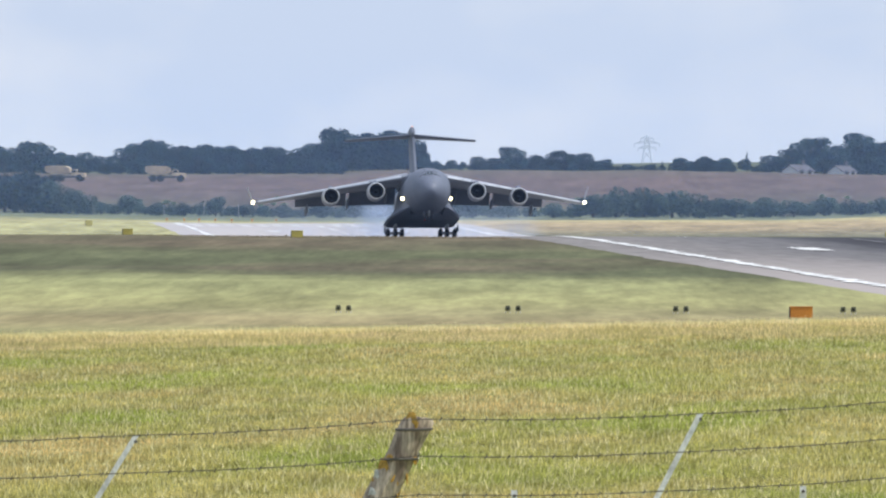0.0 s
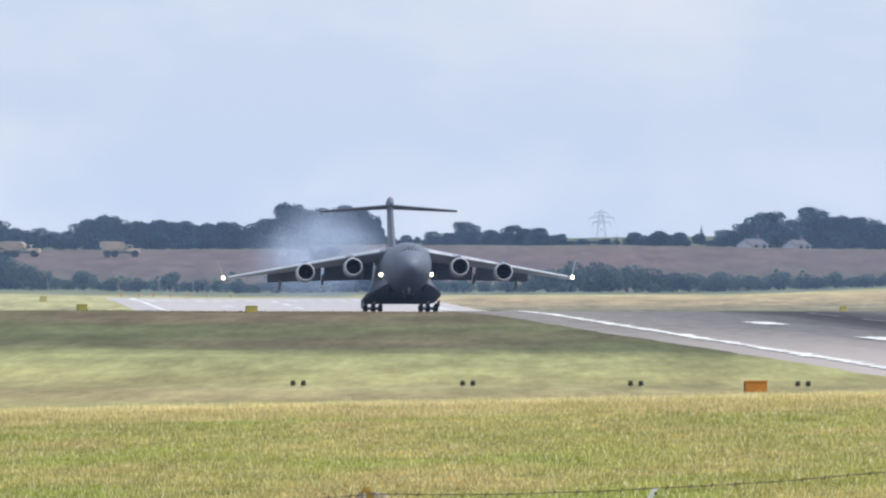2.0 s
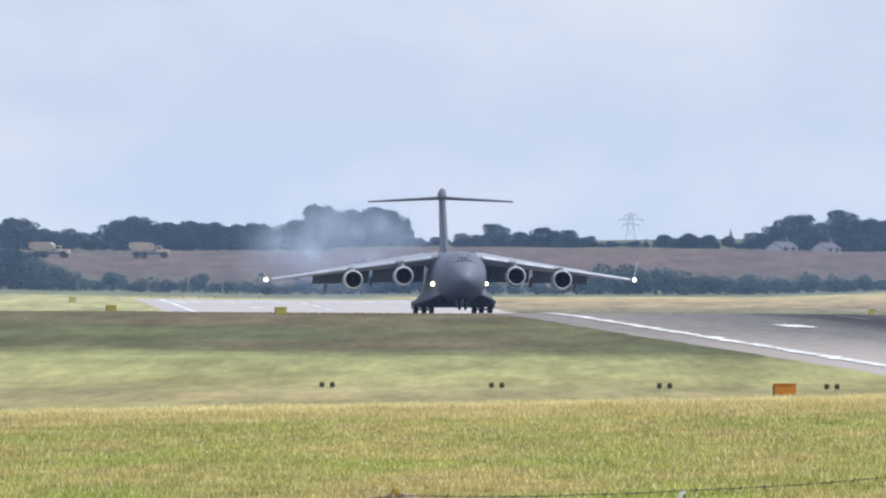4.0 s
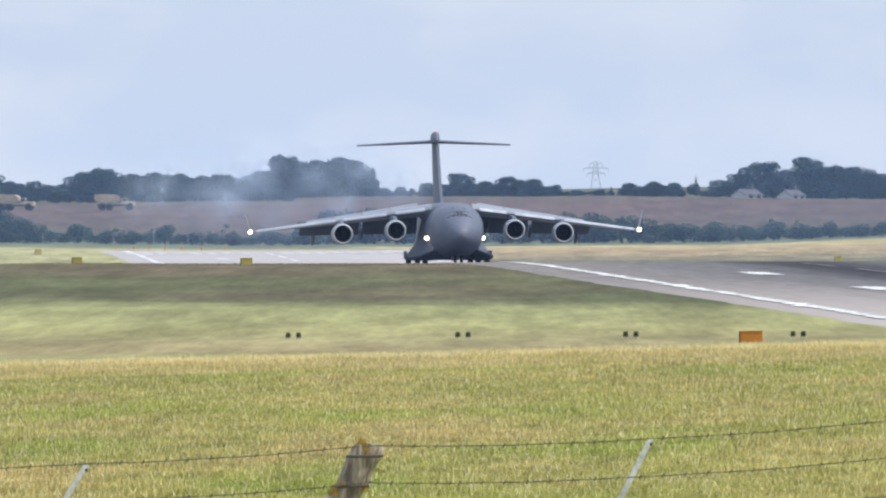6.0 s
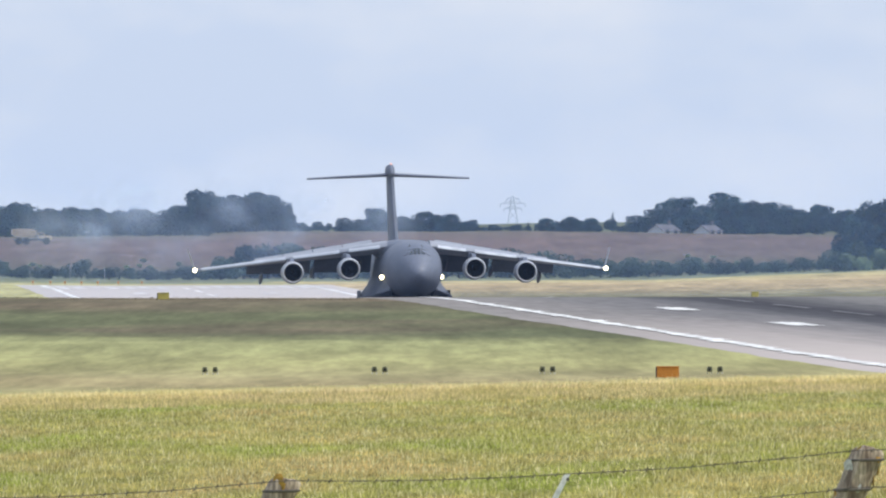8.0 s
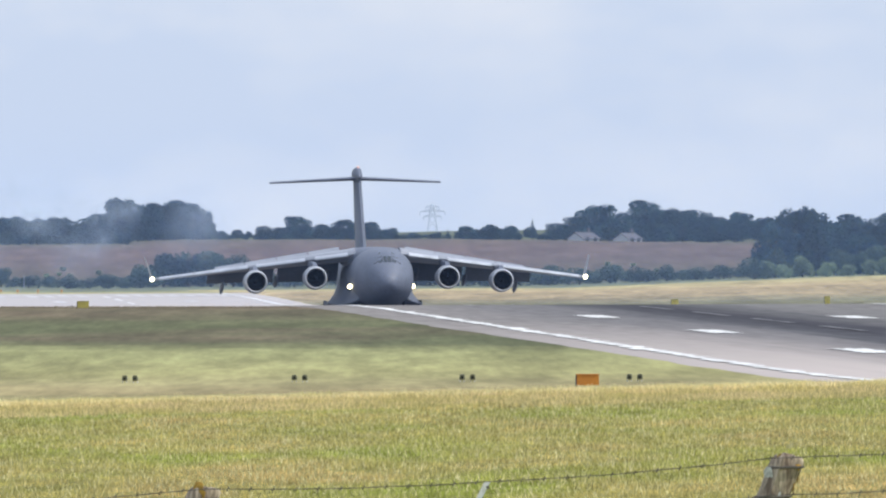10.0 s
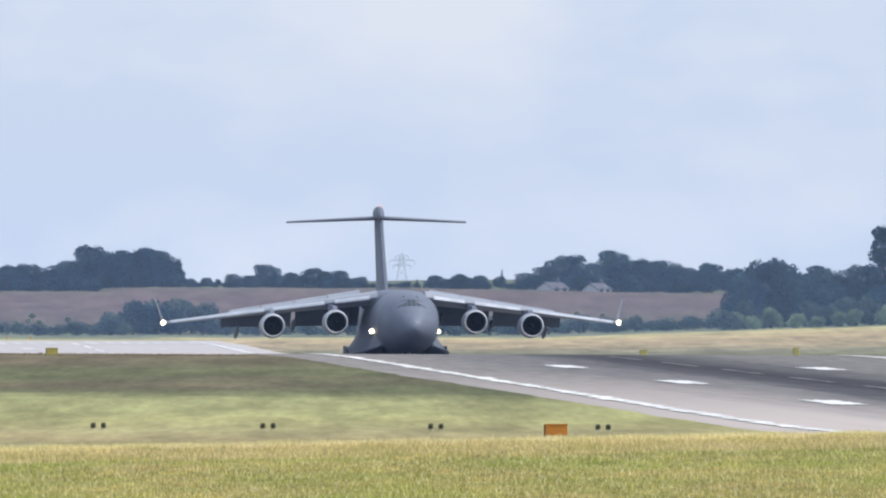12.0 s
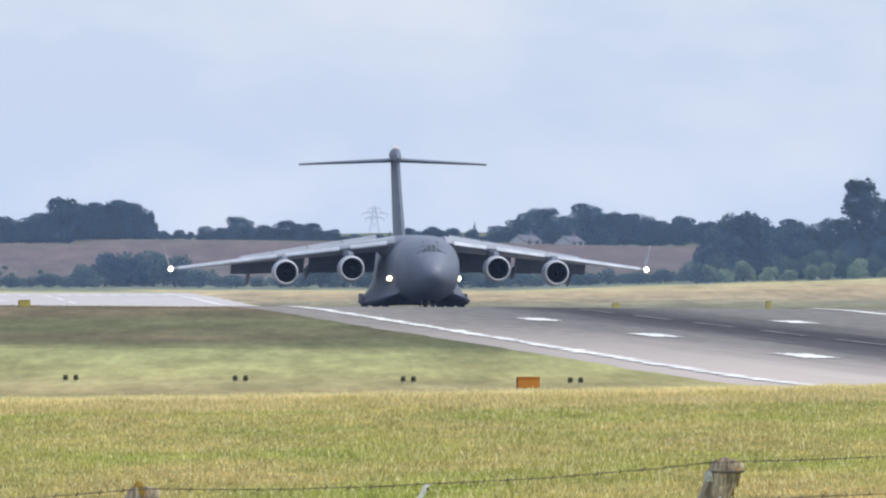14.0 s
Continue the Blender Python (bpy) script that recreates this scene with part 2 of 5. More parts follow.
# ---- the lie of the land ----
PROFILE = [(0, 1.4), (30, 1.15), (45, 0.9), (70, 0.35), (112, 0.0), (180, -0.04), (250, -0.09), (262, -0.18), (300, -0.75),
           (400, -2.3), (500, -3.2), (560, -3.52), (617, -3.48), (654, -3.3), (702, -3.0), (768, -2.58), (836, -2.18),
           (904, -1.78), (971, -1.4), (1010, -1.3), (1040, -1.38), (1080, -1.72), (1120, -2.0), (1225, -2.65), (1282, -3.35),
           (1340, -3.65), (1426, -3.75), (1522, -3.45), (1600, -3.92), (1740, -4.46), (1850, -5.0), (1957, -5.05), (2060, -4.15), (2150, -3.6), (2480, -3.65),
           (2585, -3.2), (2660, 0.6), (2780, 4.0), (2900, 6.5), (2985, 7.0), (3070, 9.6), (3400, 9.6), (6000, 9.6)]
FALL = [(0, 0.0), (112, 0.010), (250, 0.0185), (400, 0.0), (612, -0.004), (760, -0.007), (971, -0.009), (1040, -0.003), (1290, -0.003),
        (1740, 0.0), (6000, 0.0)]
PY, PZ = [p[0] for p in PROFILE], [p[1] for p in PROFILE]
FY, FZ = [p[0] for p in FALL], [p[1] for p in FALL]
AXIS = 0.0638                                # sideways run of the runway a metre


def centre_x(y):
    return 53.6 - AXIS * (y - 612)


def smooth(a, b, v):
    s = min(1.0, max(0.0, (v - a) / (b - a)))
    return s * s * (3 - 2 * s)


def height(x, y):
    z = sum(np.interp(y + o, PY, PZ) for o in (-9, 0, 9)) / 3 if y > 300 else float(np.interp(y, PY, PZ))
    z += float(np.interp(y, FY, FZ)) * max(-160, min(160, x))
    z += (0.034 * max(0.0, min(x, 260) - 45) + 0.02 * max(0.0, min(-x, 200) - 60)) * smooth(1750, 2450, y) * (1 - smooth(2500, 2900, y))
    off = abs(x - centre_x(y))
    if off > 40 and y > 500:
        z += 0.22 * smooth(40, 70, off) * noise.noise(Vector((x * 0.05, y * 0.02, 3.0)))
        if y > 2560:
            z += 1.3 * noise.noise(Vector((x * 0.012, y * 0.006, 7.0)))
    return z


def mesh_object(name, verts, faces, mat, smooth_faces=True):
    me = bpy.data.meshes.new(name)
    me.from_pydata(verts, [], faces)
    me.materials.append(mat)
    if smooth_faces:
        me.polygons.foreach_set("use_smooth", [True] * len(me.polygons))
    me.update()
    return new(name, me)


def ground_material():
    """Vegetation in belts: mown field, straw on the brow, mown strip, rough grass, far hay, scrub and heath."""
    m = bpy.data.materials.new("ground_cover")
    m.use_nodes = True
    n, l = m.node_tree.nodes, m.node_tree.links
    b = n["Principled BSDF"]
    b.inputs["Roughness"].default_value = 0.95
    b.inputs["Specular IOR Level"].default_value = 0.15
    co = n.new("ShaderNodeTexCoord")
    sep = n.new("ShaderNodeSeparateXYZ")
    l.new(co.outputs["Object"], sep.inputs[0])
    wob = n.new("ShaderNodeTexNoise")
    wob.inputs["Scale"].default_value, wob.inputs["Detail"].default_value = 0.045, 5.0
    l.new(co.outputs["Object"], wob.inputs["Vector"])
    amp = n.new("ShaderNodeMath")
    amp.operation = "MULTIPLY_ADD"
    amp.inputs[1].default_value, amp.inputs[2].default_value = 0.05, 0.975
    l.new(wob.outputs["Fac"], amp.inputs[0])
    yy = n.new("ShaderNodeMath")
    yy.operation = "MULTIPLY"
    l.new(sep.outputs["Y"], yy.inputs[0])
    l.new(amp.outputs[0], yy.inputs[1])
    fac = n.new("ShaderNodeMath")
    fac.operation = "DIVIDE"
    fac.inputs[1].default_value = 3200.0
    l.new(yy.outputs[0], fac.inputs[0])
    ramp = n.new("ShaderNodeValToRGB")
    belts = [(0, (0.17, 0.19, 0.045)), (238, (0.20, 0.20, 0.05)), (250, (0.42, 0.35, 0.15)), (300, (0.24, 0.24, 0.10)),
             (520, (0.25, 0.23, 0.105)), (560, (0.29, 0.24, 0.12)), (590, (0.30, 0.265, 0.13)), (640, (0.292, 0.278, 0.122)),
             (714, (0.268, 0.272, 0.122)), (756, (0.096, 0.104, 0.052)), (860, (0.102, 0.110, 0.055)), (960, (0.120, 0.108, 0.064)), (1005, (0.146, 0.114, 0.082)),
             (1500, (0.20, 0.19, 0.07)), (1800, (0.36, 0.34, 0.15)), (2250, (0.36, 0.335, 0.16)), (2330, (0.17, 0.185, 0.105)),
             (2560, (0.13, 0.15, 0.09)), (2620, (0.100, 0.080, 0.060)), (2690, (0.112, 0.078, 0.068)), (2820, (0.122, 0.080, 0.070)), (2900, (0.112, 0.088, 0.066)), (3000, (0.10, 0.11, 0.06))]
    e = ramp.color_ramp.elements
    while len(e) < len(belts):
        e.new(0.5)
    for el, (y, c) in zip(e, belts):
        el.position, el.color = y / 3200.0, (*c, 1)
    l.new(fac.outputs[0], ramp.inputs["Fac"])
    # to the far side of the runway the grass has ripened to tan
    line = n.new("ShaderNodeMath")
    line.operation = "MULTIPLY_ADD"
    line.inputs[1].default_value, line.inputs[2].default_value = AXIS, -(53.6 + AXIS * 612) - 24
    l.new(sep.outputs["Y"], line.inputs[0])
    side = n.new("ShaderNodeMath")
    side.operation = "ADD"
    l.new(line.outputs[0], side.inputs[0])
    l.new(sep.outputs["X"], side.inputs[1])
    sr = n.new("ShaderNodeMapRange")
    sr.inputs["From Min"].default_value, sr.inputs["From Max"].default_value = -1.0, 3.0
    l.new(side.outputs[0], sr.inputs["Value"])
    ramp2 = n.new("ShaderNodeValToRGB")
    belts2 = [(0, (0.22, 0.23, 0.06)), (900, (0.18, 0.19, 0.07)), (1300, (0.16, 0.16, 0.095)), (1960, (0.165, 0.16, 0.10)), (2040, (0.30, 0.235, 0.135)),
              (2180, (0.39, 0.30, 0.165)), (2380, (0.41, 0.36, 0.175)), (2450, (0.15, 0.17, 0.10)), (2560, (0.13, 0.15, 0.09)),
              (2620, (0.100, 0.080, 0.060)), (2690, (0.112, 0.078, 0.068)), (2820, (0.122, 0.080, 0.070)), (2900, (0.112, 0.088, 0.066)), (3000, (0.10, 0.11, 0.06))]
    e = ramp2.color_ramp.elements
    while len(e) < len(belts2):
        e.new(0.5)
    for el, (y, c) in zip(e, belts2):
        el.position, el.color = y / 3200.0, (*c, 1)
    l.new(fac.outputs[0], ramp2.inputs["Fac"])
    pick = n.new("ShaderNodeMix")
    pick.data_type = "RGBA"
    l.new(sr.outputs["Result"], pick.inputs[0])
    l.new(ramp.outputs["Color"], pick.inputs[6])
    l.new(ramp2.outputs["Color"], pick.inputs[7])
    # the rough grass of the rise has gone to red seed in patches
    red = n.new("ShaderNodeTexNoise")
    red.inputs["Scale"].default_value, red.inputs["Detail"].default_value = 0.02, 4.0
    rmap = n.new("ShaderNodeMapping")
    rmap.inputs["Scale"].default_value, rmap.inputs["Location"].default_value = (1, 0.5, 1), (31, 4, 0)
    l.new(co.outputs["Object"], rmap.inputs["Vector"])
    l.new(rmap.outputs["Vector"], red.inputs["Vector"])
    rr = n.new("ShaderNodeMapRange")
    rr.inputs["From Min"].default_value, rr.inputs["From Max"].default_value = 0.50, 0.72
    l.new(red.outputs["Fac"], rr.inputs["Value"])
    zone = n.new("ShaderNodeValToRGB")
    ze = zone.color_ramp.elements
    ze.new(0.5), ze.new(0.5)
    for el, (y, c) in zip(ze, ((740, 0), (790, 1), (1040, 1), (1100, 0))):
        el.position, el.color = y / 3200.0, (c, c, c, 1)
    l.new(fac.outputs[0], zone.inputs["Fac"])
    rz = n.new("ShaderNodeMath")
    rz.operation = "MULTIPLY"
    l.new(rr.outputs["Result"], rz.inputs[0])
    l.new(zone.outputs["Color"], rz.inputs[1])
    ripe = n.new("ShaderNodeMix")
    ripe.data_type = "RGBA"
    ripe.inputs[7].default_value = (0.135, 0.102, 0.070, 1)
    l.new(rz.outputs[0], ripe.inputs[0])
    l.new(pick.outputs[2], ripe.inputs[6])
    # streaks and tufts
    last = ripe.outputs[2]
    for scale, squeeze, lo, hi in ((0.13, 0.16, 0.74, 1.24), (0.42, 0.07, 0.82, 1.2), (1.5, 0.05, 0.86, 1.16), (5.0, 0.3, 0.85, 1.15)):
        mp = n.new("ShaderNodeMapping")
        mp.inputs["Scale"].default_value = (1, squeeze, 1)
        l.new(co.outputs["Object"], mp.inputs["Vector"])
        t = n.new("ShaderNodeTexNoise")
        t.inputs["Scale"].default_value, t.inputs["Detail"].default_value = scale, 4.0
        l.new(mp.outputs["Vector"], t.inputs["Vector"])
        r = n.new("ShaderNodeMapRange")
        r.inputs["From Min"].default_value, r.inputs["From Max"].default_value = 0.3, 0.7
        r.inputs["To Min"].default_value, r.inputs["To Max"].default_value = lo, hi
        l.new(t.outputs["Fac"], r.inputs["Value"])
        mul = n.new("ShaderNodeMix")
        mul.data_type, mul.blend_type = "RGBA", "MULTIPLY"
        mul.inputs[0].default_value = 1.0
        l.new(last, mul.inputs[6])
        l.new(r.outputs["Result"], mul.inputs[7])
        last = mul.outputs[2]
    l.new(last, b.inputs["Base Color"])
    return m


def runway_material():
    """Grey asphalt, paler at the shoulders, darkened by rubber along the middle, sky mirage painted on the far end."""
    m = bpy.data.materials.new("runway_asphalt")
    m.use_nodes = True
    n, l = m.node_tree.nodes, m.node_tree.links
    b = n["Principled BSDF"]
    b.inputs["Roughness"].default_value = 0.85
    b.inputs["Specular IOR Level"].default_value = 0.04
    co = n.new("ShaderNodeTexCoord")
    sep = n.new("ShaderNodeSeparateXYZ")
    l.new(co.outputs["Object"], sep.inputs[0])
    line = n.new("ShaderNodeMath")
    line.operation = "MULTIPLY_ADD"
    line.inputs[1].default_value, line.inputs[2].default_value = AXIS, -(53.6 + AXIS * 612)
    l.new(sep.outputs["Y"], line.inputs[0])
    side = n.new("ShaderNodeMath")
    side.operation = "ADD"
    l.new(line.outputs[0], side.inputs[0])
    l.new(sep.outputs["X"], side.inputs[1])
    comb = n.new("ShaderNodeCombineXYZ")
    l.new(side.outputs[0], comb.inputs[0])
    l.new(sep.outputs["Y"], comb.inputs[1])
    mp = n.new("ShaderNodeMapping")
    mp.inputs["Scale"].default_value = (1, 0.02, 1)
    l.new(comb.outputs[0], mp.inputs["Vector"])
    streak = n.new("ShaderNodeTexNoise")
    streak.inputs["Scale"].default_value, streak.inputs["Detail"].default_value = 0.35, 5.0
    l.new(mp.outputs["Vector"], streak.inputs["Vector"])
    wob = n.new("ShaderNodeMath")
    wob.operation = "MULTIPLY_ADD"
    wob.inputs[1].default_value = 10.0
    l.new(streak.outputs["Fac"], wob.inputs[0])
    l.new(side.outputs[0], wob.inputs[2])
    fac = n.new("ShaderNodeMapRange")
    fac.inputs["From Min"].default_value, fac.inputs["From Max"].default_value = -35.0, 45.0
    l.new(wob.outputs[0], fac.inputs["Value"])
    ramp = n.new("ShaderNodeValToRGB")
    bands = [(-40, (0.27, 0.25, 0.235)), (-24, (0.215, 0.202, 0.197)), (-17, (0.168, 0.162, 0.165)), (-12, (0.155, 0.151, 0.156)), (-8, (0.082, 0.082, 0.092)), (-4, (0.052, 0.052, 0.062)),
             (-1, (0.062, 0.062, 0.072)), (3, (0.12, 0.118, 0.122)), (8, (0.175, 0.170, 0.168)), (30, (0.20, 0.188, 0.182))]
    e = ramp.color_ramp.elements
    while len(e) < len(bands):
        e.new(0.5)
    for el, (s, c) in zip(e, bands):
        el.position, el.color = min(1, max(0, (s + 40) / 80)), (*c, 1)
    l.new(fac.outputs["Result"], ramp.inputs["Fac"])
    fine = n.new("ShaderNodeTexNoise")
    fine.inputs["Scale"].default_value, fine.inputs["Detail"].default_value = 0.8, 5.0
    mp2 = n.new("ShaderNodeMapping")
    mp2.inputs["Scale"].default_value = (1, 0.12, 1)
    l.new(comb.outputs[0], mp2.inputs["Vector"])
    l.new(mp2.outputs["Vector"], fine.inputs["Vector"])
    r = n.new("ShaderNodeMapRange")
    r.inputs["From Min"].default_value, r.inputs["From Max"].default_value = 0.3, 0.7
    r.inputs["To Min"].default_value, r.inputs["To Max"].default_value = 0.8, 1.2
    l.new(fine.outputs["Fac"], r.inputs["Value"])
    mul = n.new("ShaderNodeMix")
    mul.data_type, mul.blend_type = "RGBA", "MULTIPLY"
    mul.inputs[0].default_value = 1.0
    l.new(ramp.outputs["Color"], mul.inputs[6])
    l.new(r.outputs["Result"], mul.inputs[7])
    # the near end is worn paler, outside the rubber
    worn = n.new("ShaderNodeMapRange")
    worn.inputs["From Min"].default_value, worn.inputs["From Max"].default_value = 880.0, 640.0
    l.new(sep.outputs["Y"], worn.inputs["Value"])
    left = n.new("ShaderNodeMapRange")
    left.inputs["From Min"].default_value, left.inputs["From Max"].default_value = -5.0, -17.0
    l.new(wob.outputs[0], left.inputs["Value"])
    both = n.new("ShaderNodeMath")
    both.operation = "MULTIPLY"
    l.new(worn.outputs["Result"], both.inputs[0])
    l.new(left.outputs["Result"], both.inputs[1])
    wmix = n.new("ShaderNodeMix")
    wmix.data_type = "RGBA"
    wmix.inputs[7].default_value = (0.46, 0.41, 0.385, 1)
    l.new(both.outputs[0], wmix.inputs[0])
    l.new(mul.outputs[2], wmix.inputs[6])
    # pale colour at the far end imitates the sky mirrored at a grazing angle
    mirage = n.new("ShaderNodeMapRange")
    mirage.inputs["From Min"].default_value, mirage.inputs["From Max"].default_value = 1780.0, 1900.0
    l.new(sep.outputs["Y"], mirage.inputs["Value"])
    pale = n.new("ShaderNodeMix")
    pale.data_type = "RGBA"
    pale.inputs[7].default_value = (0.46, 0.425, 0.41, 1)
    l.new(mirage.outputs["Result"], pale.inputs[0])
    l.new(wmix.outputs[2], pale.inputs[6])
    l.new(pale.outputs[2], b.inputs["Base Color"])
    return m


def build_ground():
    ys = [-400, -100] + list(range(0, 300, 6)) + list(range(300, 2700, 10)) + list(range(2700, 3300, 25)) + [3500, 4000, 4900, 5600]
    xs = [-4000, -2000, -1000, -600, -400, -300, -240, -200] + list(range(-180, 200, 5)) + [200, 220, 240, 300, 400, 600, 1000, 2000, 4000]
    verts = [(x, y, height(x, y)) for y in ys for x in xs]
    w = len(xs)
    faces = [(j * w + i, j * w + i + 1, (j + 1) * w + i + 1, (j + 1) * w + i) for j in range(len(ys) - 1) for i in range(w - 1)]
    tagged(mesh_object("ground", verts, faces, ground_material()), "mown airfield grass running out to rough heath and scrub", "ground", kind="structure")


def strip(name, left, right, y0, y1, lift, mat, step=10, ragged=0.0):
    """A flat strip laid along the runway: offsets from its centre line in metres, from y0 to y1."""
    n = max(2, int((y1 - y0) / step) + 1)
    verts, faces = [], []
    cols = 12 if name == "touchdown_mark" else max(2, int((right - left) / 5) + 1)
    offs = [left + (right - left) * i / (cols - 1) for i in range(cols)]
    if name == "runway":
        offs = [left - 0.4] + offs + [right + 0.4]      # its rim goes under the turf
        cols += 2
    for j in range(n):
        row_y = y0 + (y1 - y0) * j / (n - 1)
        for i in range(cols):
            s, y = offs[i], row_y
            if name == "touchdown_mark":          # flaked ends
                y += 5.0 * (2 * j / (n - 1) - 1) * noise.noise(Vector((i * 0.9, 5.0 if 2 * j < n else 17.0, y0 * 0.37 + left)))
            if ragged and (i in (0, cols - 1) or name == "runway" and i in (1, cols - 2)):
                s += ragged * noise.noise(Vector((y * 0.83, 3.0 if i < cols / 2 else 11.0, left)))
            if name == "runway" and i < 2:
                s += 2.0 * (1 - smooth(640, 950, y))
            x = centre_x(y) + s
            edge = name == "runway" and i in (0, cols - 1)
            verts.append((x, y, height(x, y) + (-0.06 if edge else lift)))
    for j in range(n - 1):
        for i in range(cols - 1):
            a = j * cols + i
            faces.append((a, a + 1, a + cols + 1, a + cols))
    return mesh_object(name, verts, faces, mat)


def build_runway():
    run = strip("runway", -32.4, 25.5, 330, 2160, 0.07, runway_material(), ragged=0.5)
    tagged(run, "grey asphalt runway darkened by tyre rubber along the middle", "runway", kind="structure")

    def mark(name, *a, **k):
        ob = strip(name, *a, **k)
        ob.parent = run
        return ob
    for s in (-28, 20.4):
        mark("edge_line", s - 0.5, s + 0.5, 400, 2150, 0.12, MAT["paint"], step=1.0, ragged=0.9)
    for y in (620, 716, 815, 912):
        for s in (-16.1, 4.2):
            mark("touchdown_mark", s, s + 2.2, y - 9.5, y + 9.5, 0.12, MAT["paint"], step=1, ragged=0.9)
    for y in list(range(1560, 2050, 150)):
        for s in (-16.1, 6.6):
            mark("touchdown_mark", s, s + 2.2, y - 11, y + 11, 0.12, MAT["faded_paint"], step=5, ragged=0.2)
    for y in range(420, 2080, 50):
        mark("centre_dash", -4.1, -3.5, y, y + 30, 0.12, MAT["worn_paint" if y < 1800 else "paint"])
    for k in range(8):
        for s in (-1, 1):
            a = 3 + 3 * k
            mark("threshold_bar", min(s * a, s * (a + 1.8)) - 3.8, max(s * a, s * (a + 1.8)) - 3.8, 2085, 2125, 0.12, MAT["faded_paint"])


build_ground()
build_runway()


# ---- building helpers ----
def part(name, bm, mat, parent, label="", at=None, smooth_faces=True):
    """Links a bmesh as one mesh object under a thing or a part."""
    me = bpy.data.meshes.new(name)
    bmesh.ops.recalc_face_normals(bm, faces=bm.faces)
    bm.to_mesh(me)
    bm.free()
    me.materials.append(mat)
    if smooth_faces:
        me.polygons.foreach_set("use_smooth", [True] * len(me.polygons))
        me.set_sharp_from_angle(angle=radians(40))
    ob = new(name, me)
    ob.parent = parent
    if at is not None:
        ob.matrix_basis = at
    if label:
        ob["label"] = label
    return ob


def loft(rings, caps=True, bm=None):
    """Skins closed rings of equal count."""
    bm = bm or bmesh.new()
    rows = [[bm.verts.new(p) for p in ring] for ring in rings]
    n = len(rows[0])
    for a, b in zip(rows, rows[1:]):
        for i in range(n):
            bm.faces.new((a[i], a[(i + 1) % n], b[(i + 1) % n], b[i]))
    if caps:
        bm.faces.new(rows[0])
        bm.faces.new(rows[-1])
    return bm


def oval(y, cx, cz, rx, rz, n=28, power=2.0, flat=0.0):
    """A ring across the y axis; power above 2 squares it, flat lifts its underside."""
    out = []
    for k in range(n):
        a = 2 * math.pi * k / n
        c, s = math.cos(a), math.sin(a)
        x = math.copysign(abs(c) ** (2 / power), c) * rx
        z = math.copysign(abs(s) ** (2 / power), s) * rz
        if z < 0:
            z *= 1 - flat
        out.append((cx + x, y, cz + z))
    return out


def foil(x, y, z, chord, thick, twist=0.0):
    """A wing section in the plane across x, its leading edge at y, running back along +y."""
    pts = []
    prof = [0.0, 0.02, 0.08, 0.2, 0.35, 0.55, 0.8, 1.0]
    def half(u):
        return thick * 5 * (0.2969 * math.sqrt(u) - 0.126 * u - 0.3516 * u * u + 0.2843 * u ** 3 - 0.1015 * u ** 4)
    up = [(u, half(u) + 0.0015) for u in prof]
    dn = [(u, -half(u) * 0.8 - 0.0015) for u in prof[-1:0:-1]]
    c, s = math.cos(radians(twist)), math.sin(radians(twist))
    for u, w in up + dn:
        pts.append((x, y + (u * c + w * s) * chord, z + (w * c - u * s) * chord))
    return pts


def block(cx, cy, cz, sx, sy, sz, bevel=0.0, bm=None):
    bm = bm or bmesh.new()
    made = bmesh.ops.create_cube(bm, size=1.0, matrix=Matrix.Translation((cx, cy, cz)) @ Matrix.Diagonal((sx, sy, sz, 1)))
    if bevel:
        edges = list({e for v in made["verts"] for e in v.link_edges})
        bmesh.ops.bevel(bm, geom=edges, offset=bevel, segments=2, affect="EDGES")
    return bm


def rod(a, b, r0, r1=None, n=10, bm=None):
    """A tapered bar from a to b."""
    bm = bm or bmesh.new()
    a, b = Vector(a), Vector(b)
    q = (b - a).to_track_quat("Z", "Y").to_matrix()
    r1 = r0 if r1 is None else r1
    rings = [[p + q @ Vector((math.cos(2 * math.pi * k / n) * r, math.sin(2 * math.pi * k / n) * r, 0)) for k in range(n)]
             for p, r in ((a, r0), (b, r1))]
    return loft(rings, bm=bm)


def lathe_y(profile, cx, cz, n=32, bm=None, caps=False):
    """Turns (y, radius) pairs round the axis along y at (cx, cz)."""
    return loft([[(cx + r * math.cos(2 * math.pi * k / n), y, cz + r * math.sin(2 * math.pi * k / n)) for k in range(n)]
                 for y, r in profile], caps=caps, bm=bm)


# ---- the freighter: nose towards -y, the ground under its main wheels at the origin ----
FUSELAGE = [(-26.0, 3.70, 0.25, 0.25), (-25.7, 3.70, 0.75, 0.72), (-25.0, 3.75, 1.35, 1.30), (-23.8, 3.90, 2.05, 1.95), (-22.2, 4.08, 2.65, 2.60),
            (-20.2, 4.20, 3.10, 3.08), (-17.5, 4.26, 3.38, 3.36), (-14.0, 4.28, 3.45, 3.43), (0.0, 4.28, 3.45, 3.45), (8.0, 4.28, 3.45, 3.45),
            (12.0, 4.60, 3.40, 3.12), (16.0, 5.20, 3.15, 2.52), (20.0, 5.75, 2.60, 1.95), (24.0, 6.20, 1.75, 1.35), (27.0, 6.50, 0.50, 0.55)]


def skin(y, angle, out=0.0):
    """A point on the fuselage skin; angle in degrees up from the +x side."""
    v = [np.interp(y, [f[0] for f in FUSELAGE], [f[i] for f in FUSELAGE]) for i in (1, 2, 3)]
    a = radians(angle)
    return (math.cos(a) * (v[1] + out), y, v[0] + math.sin(a) * (v[2] + out))


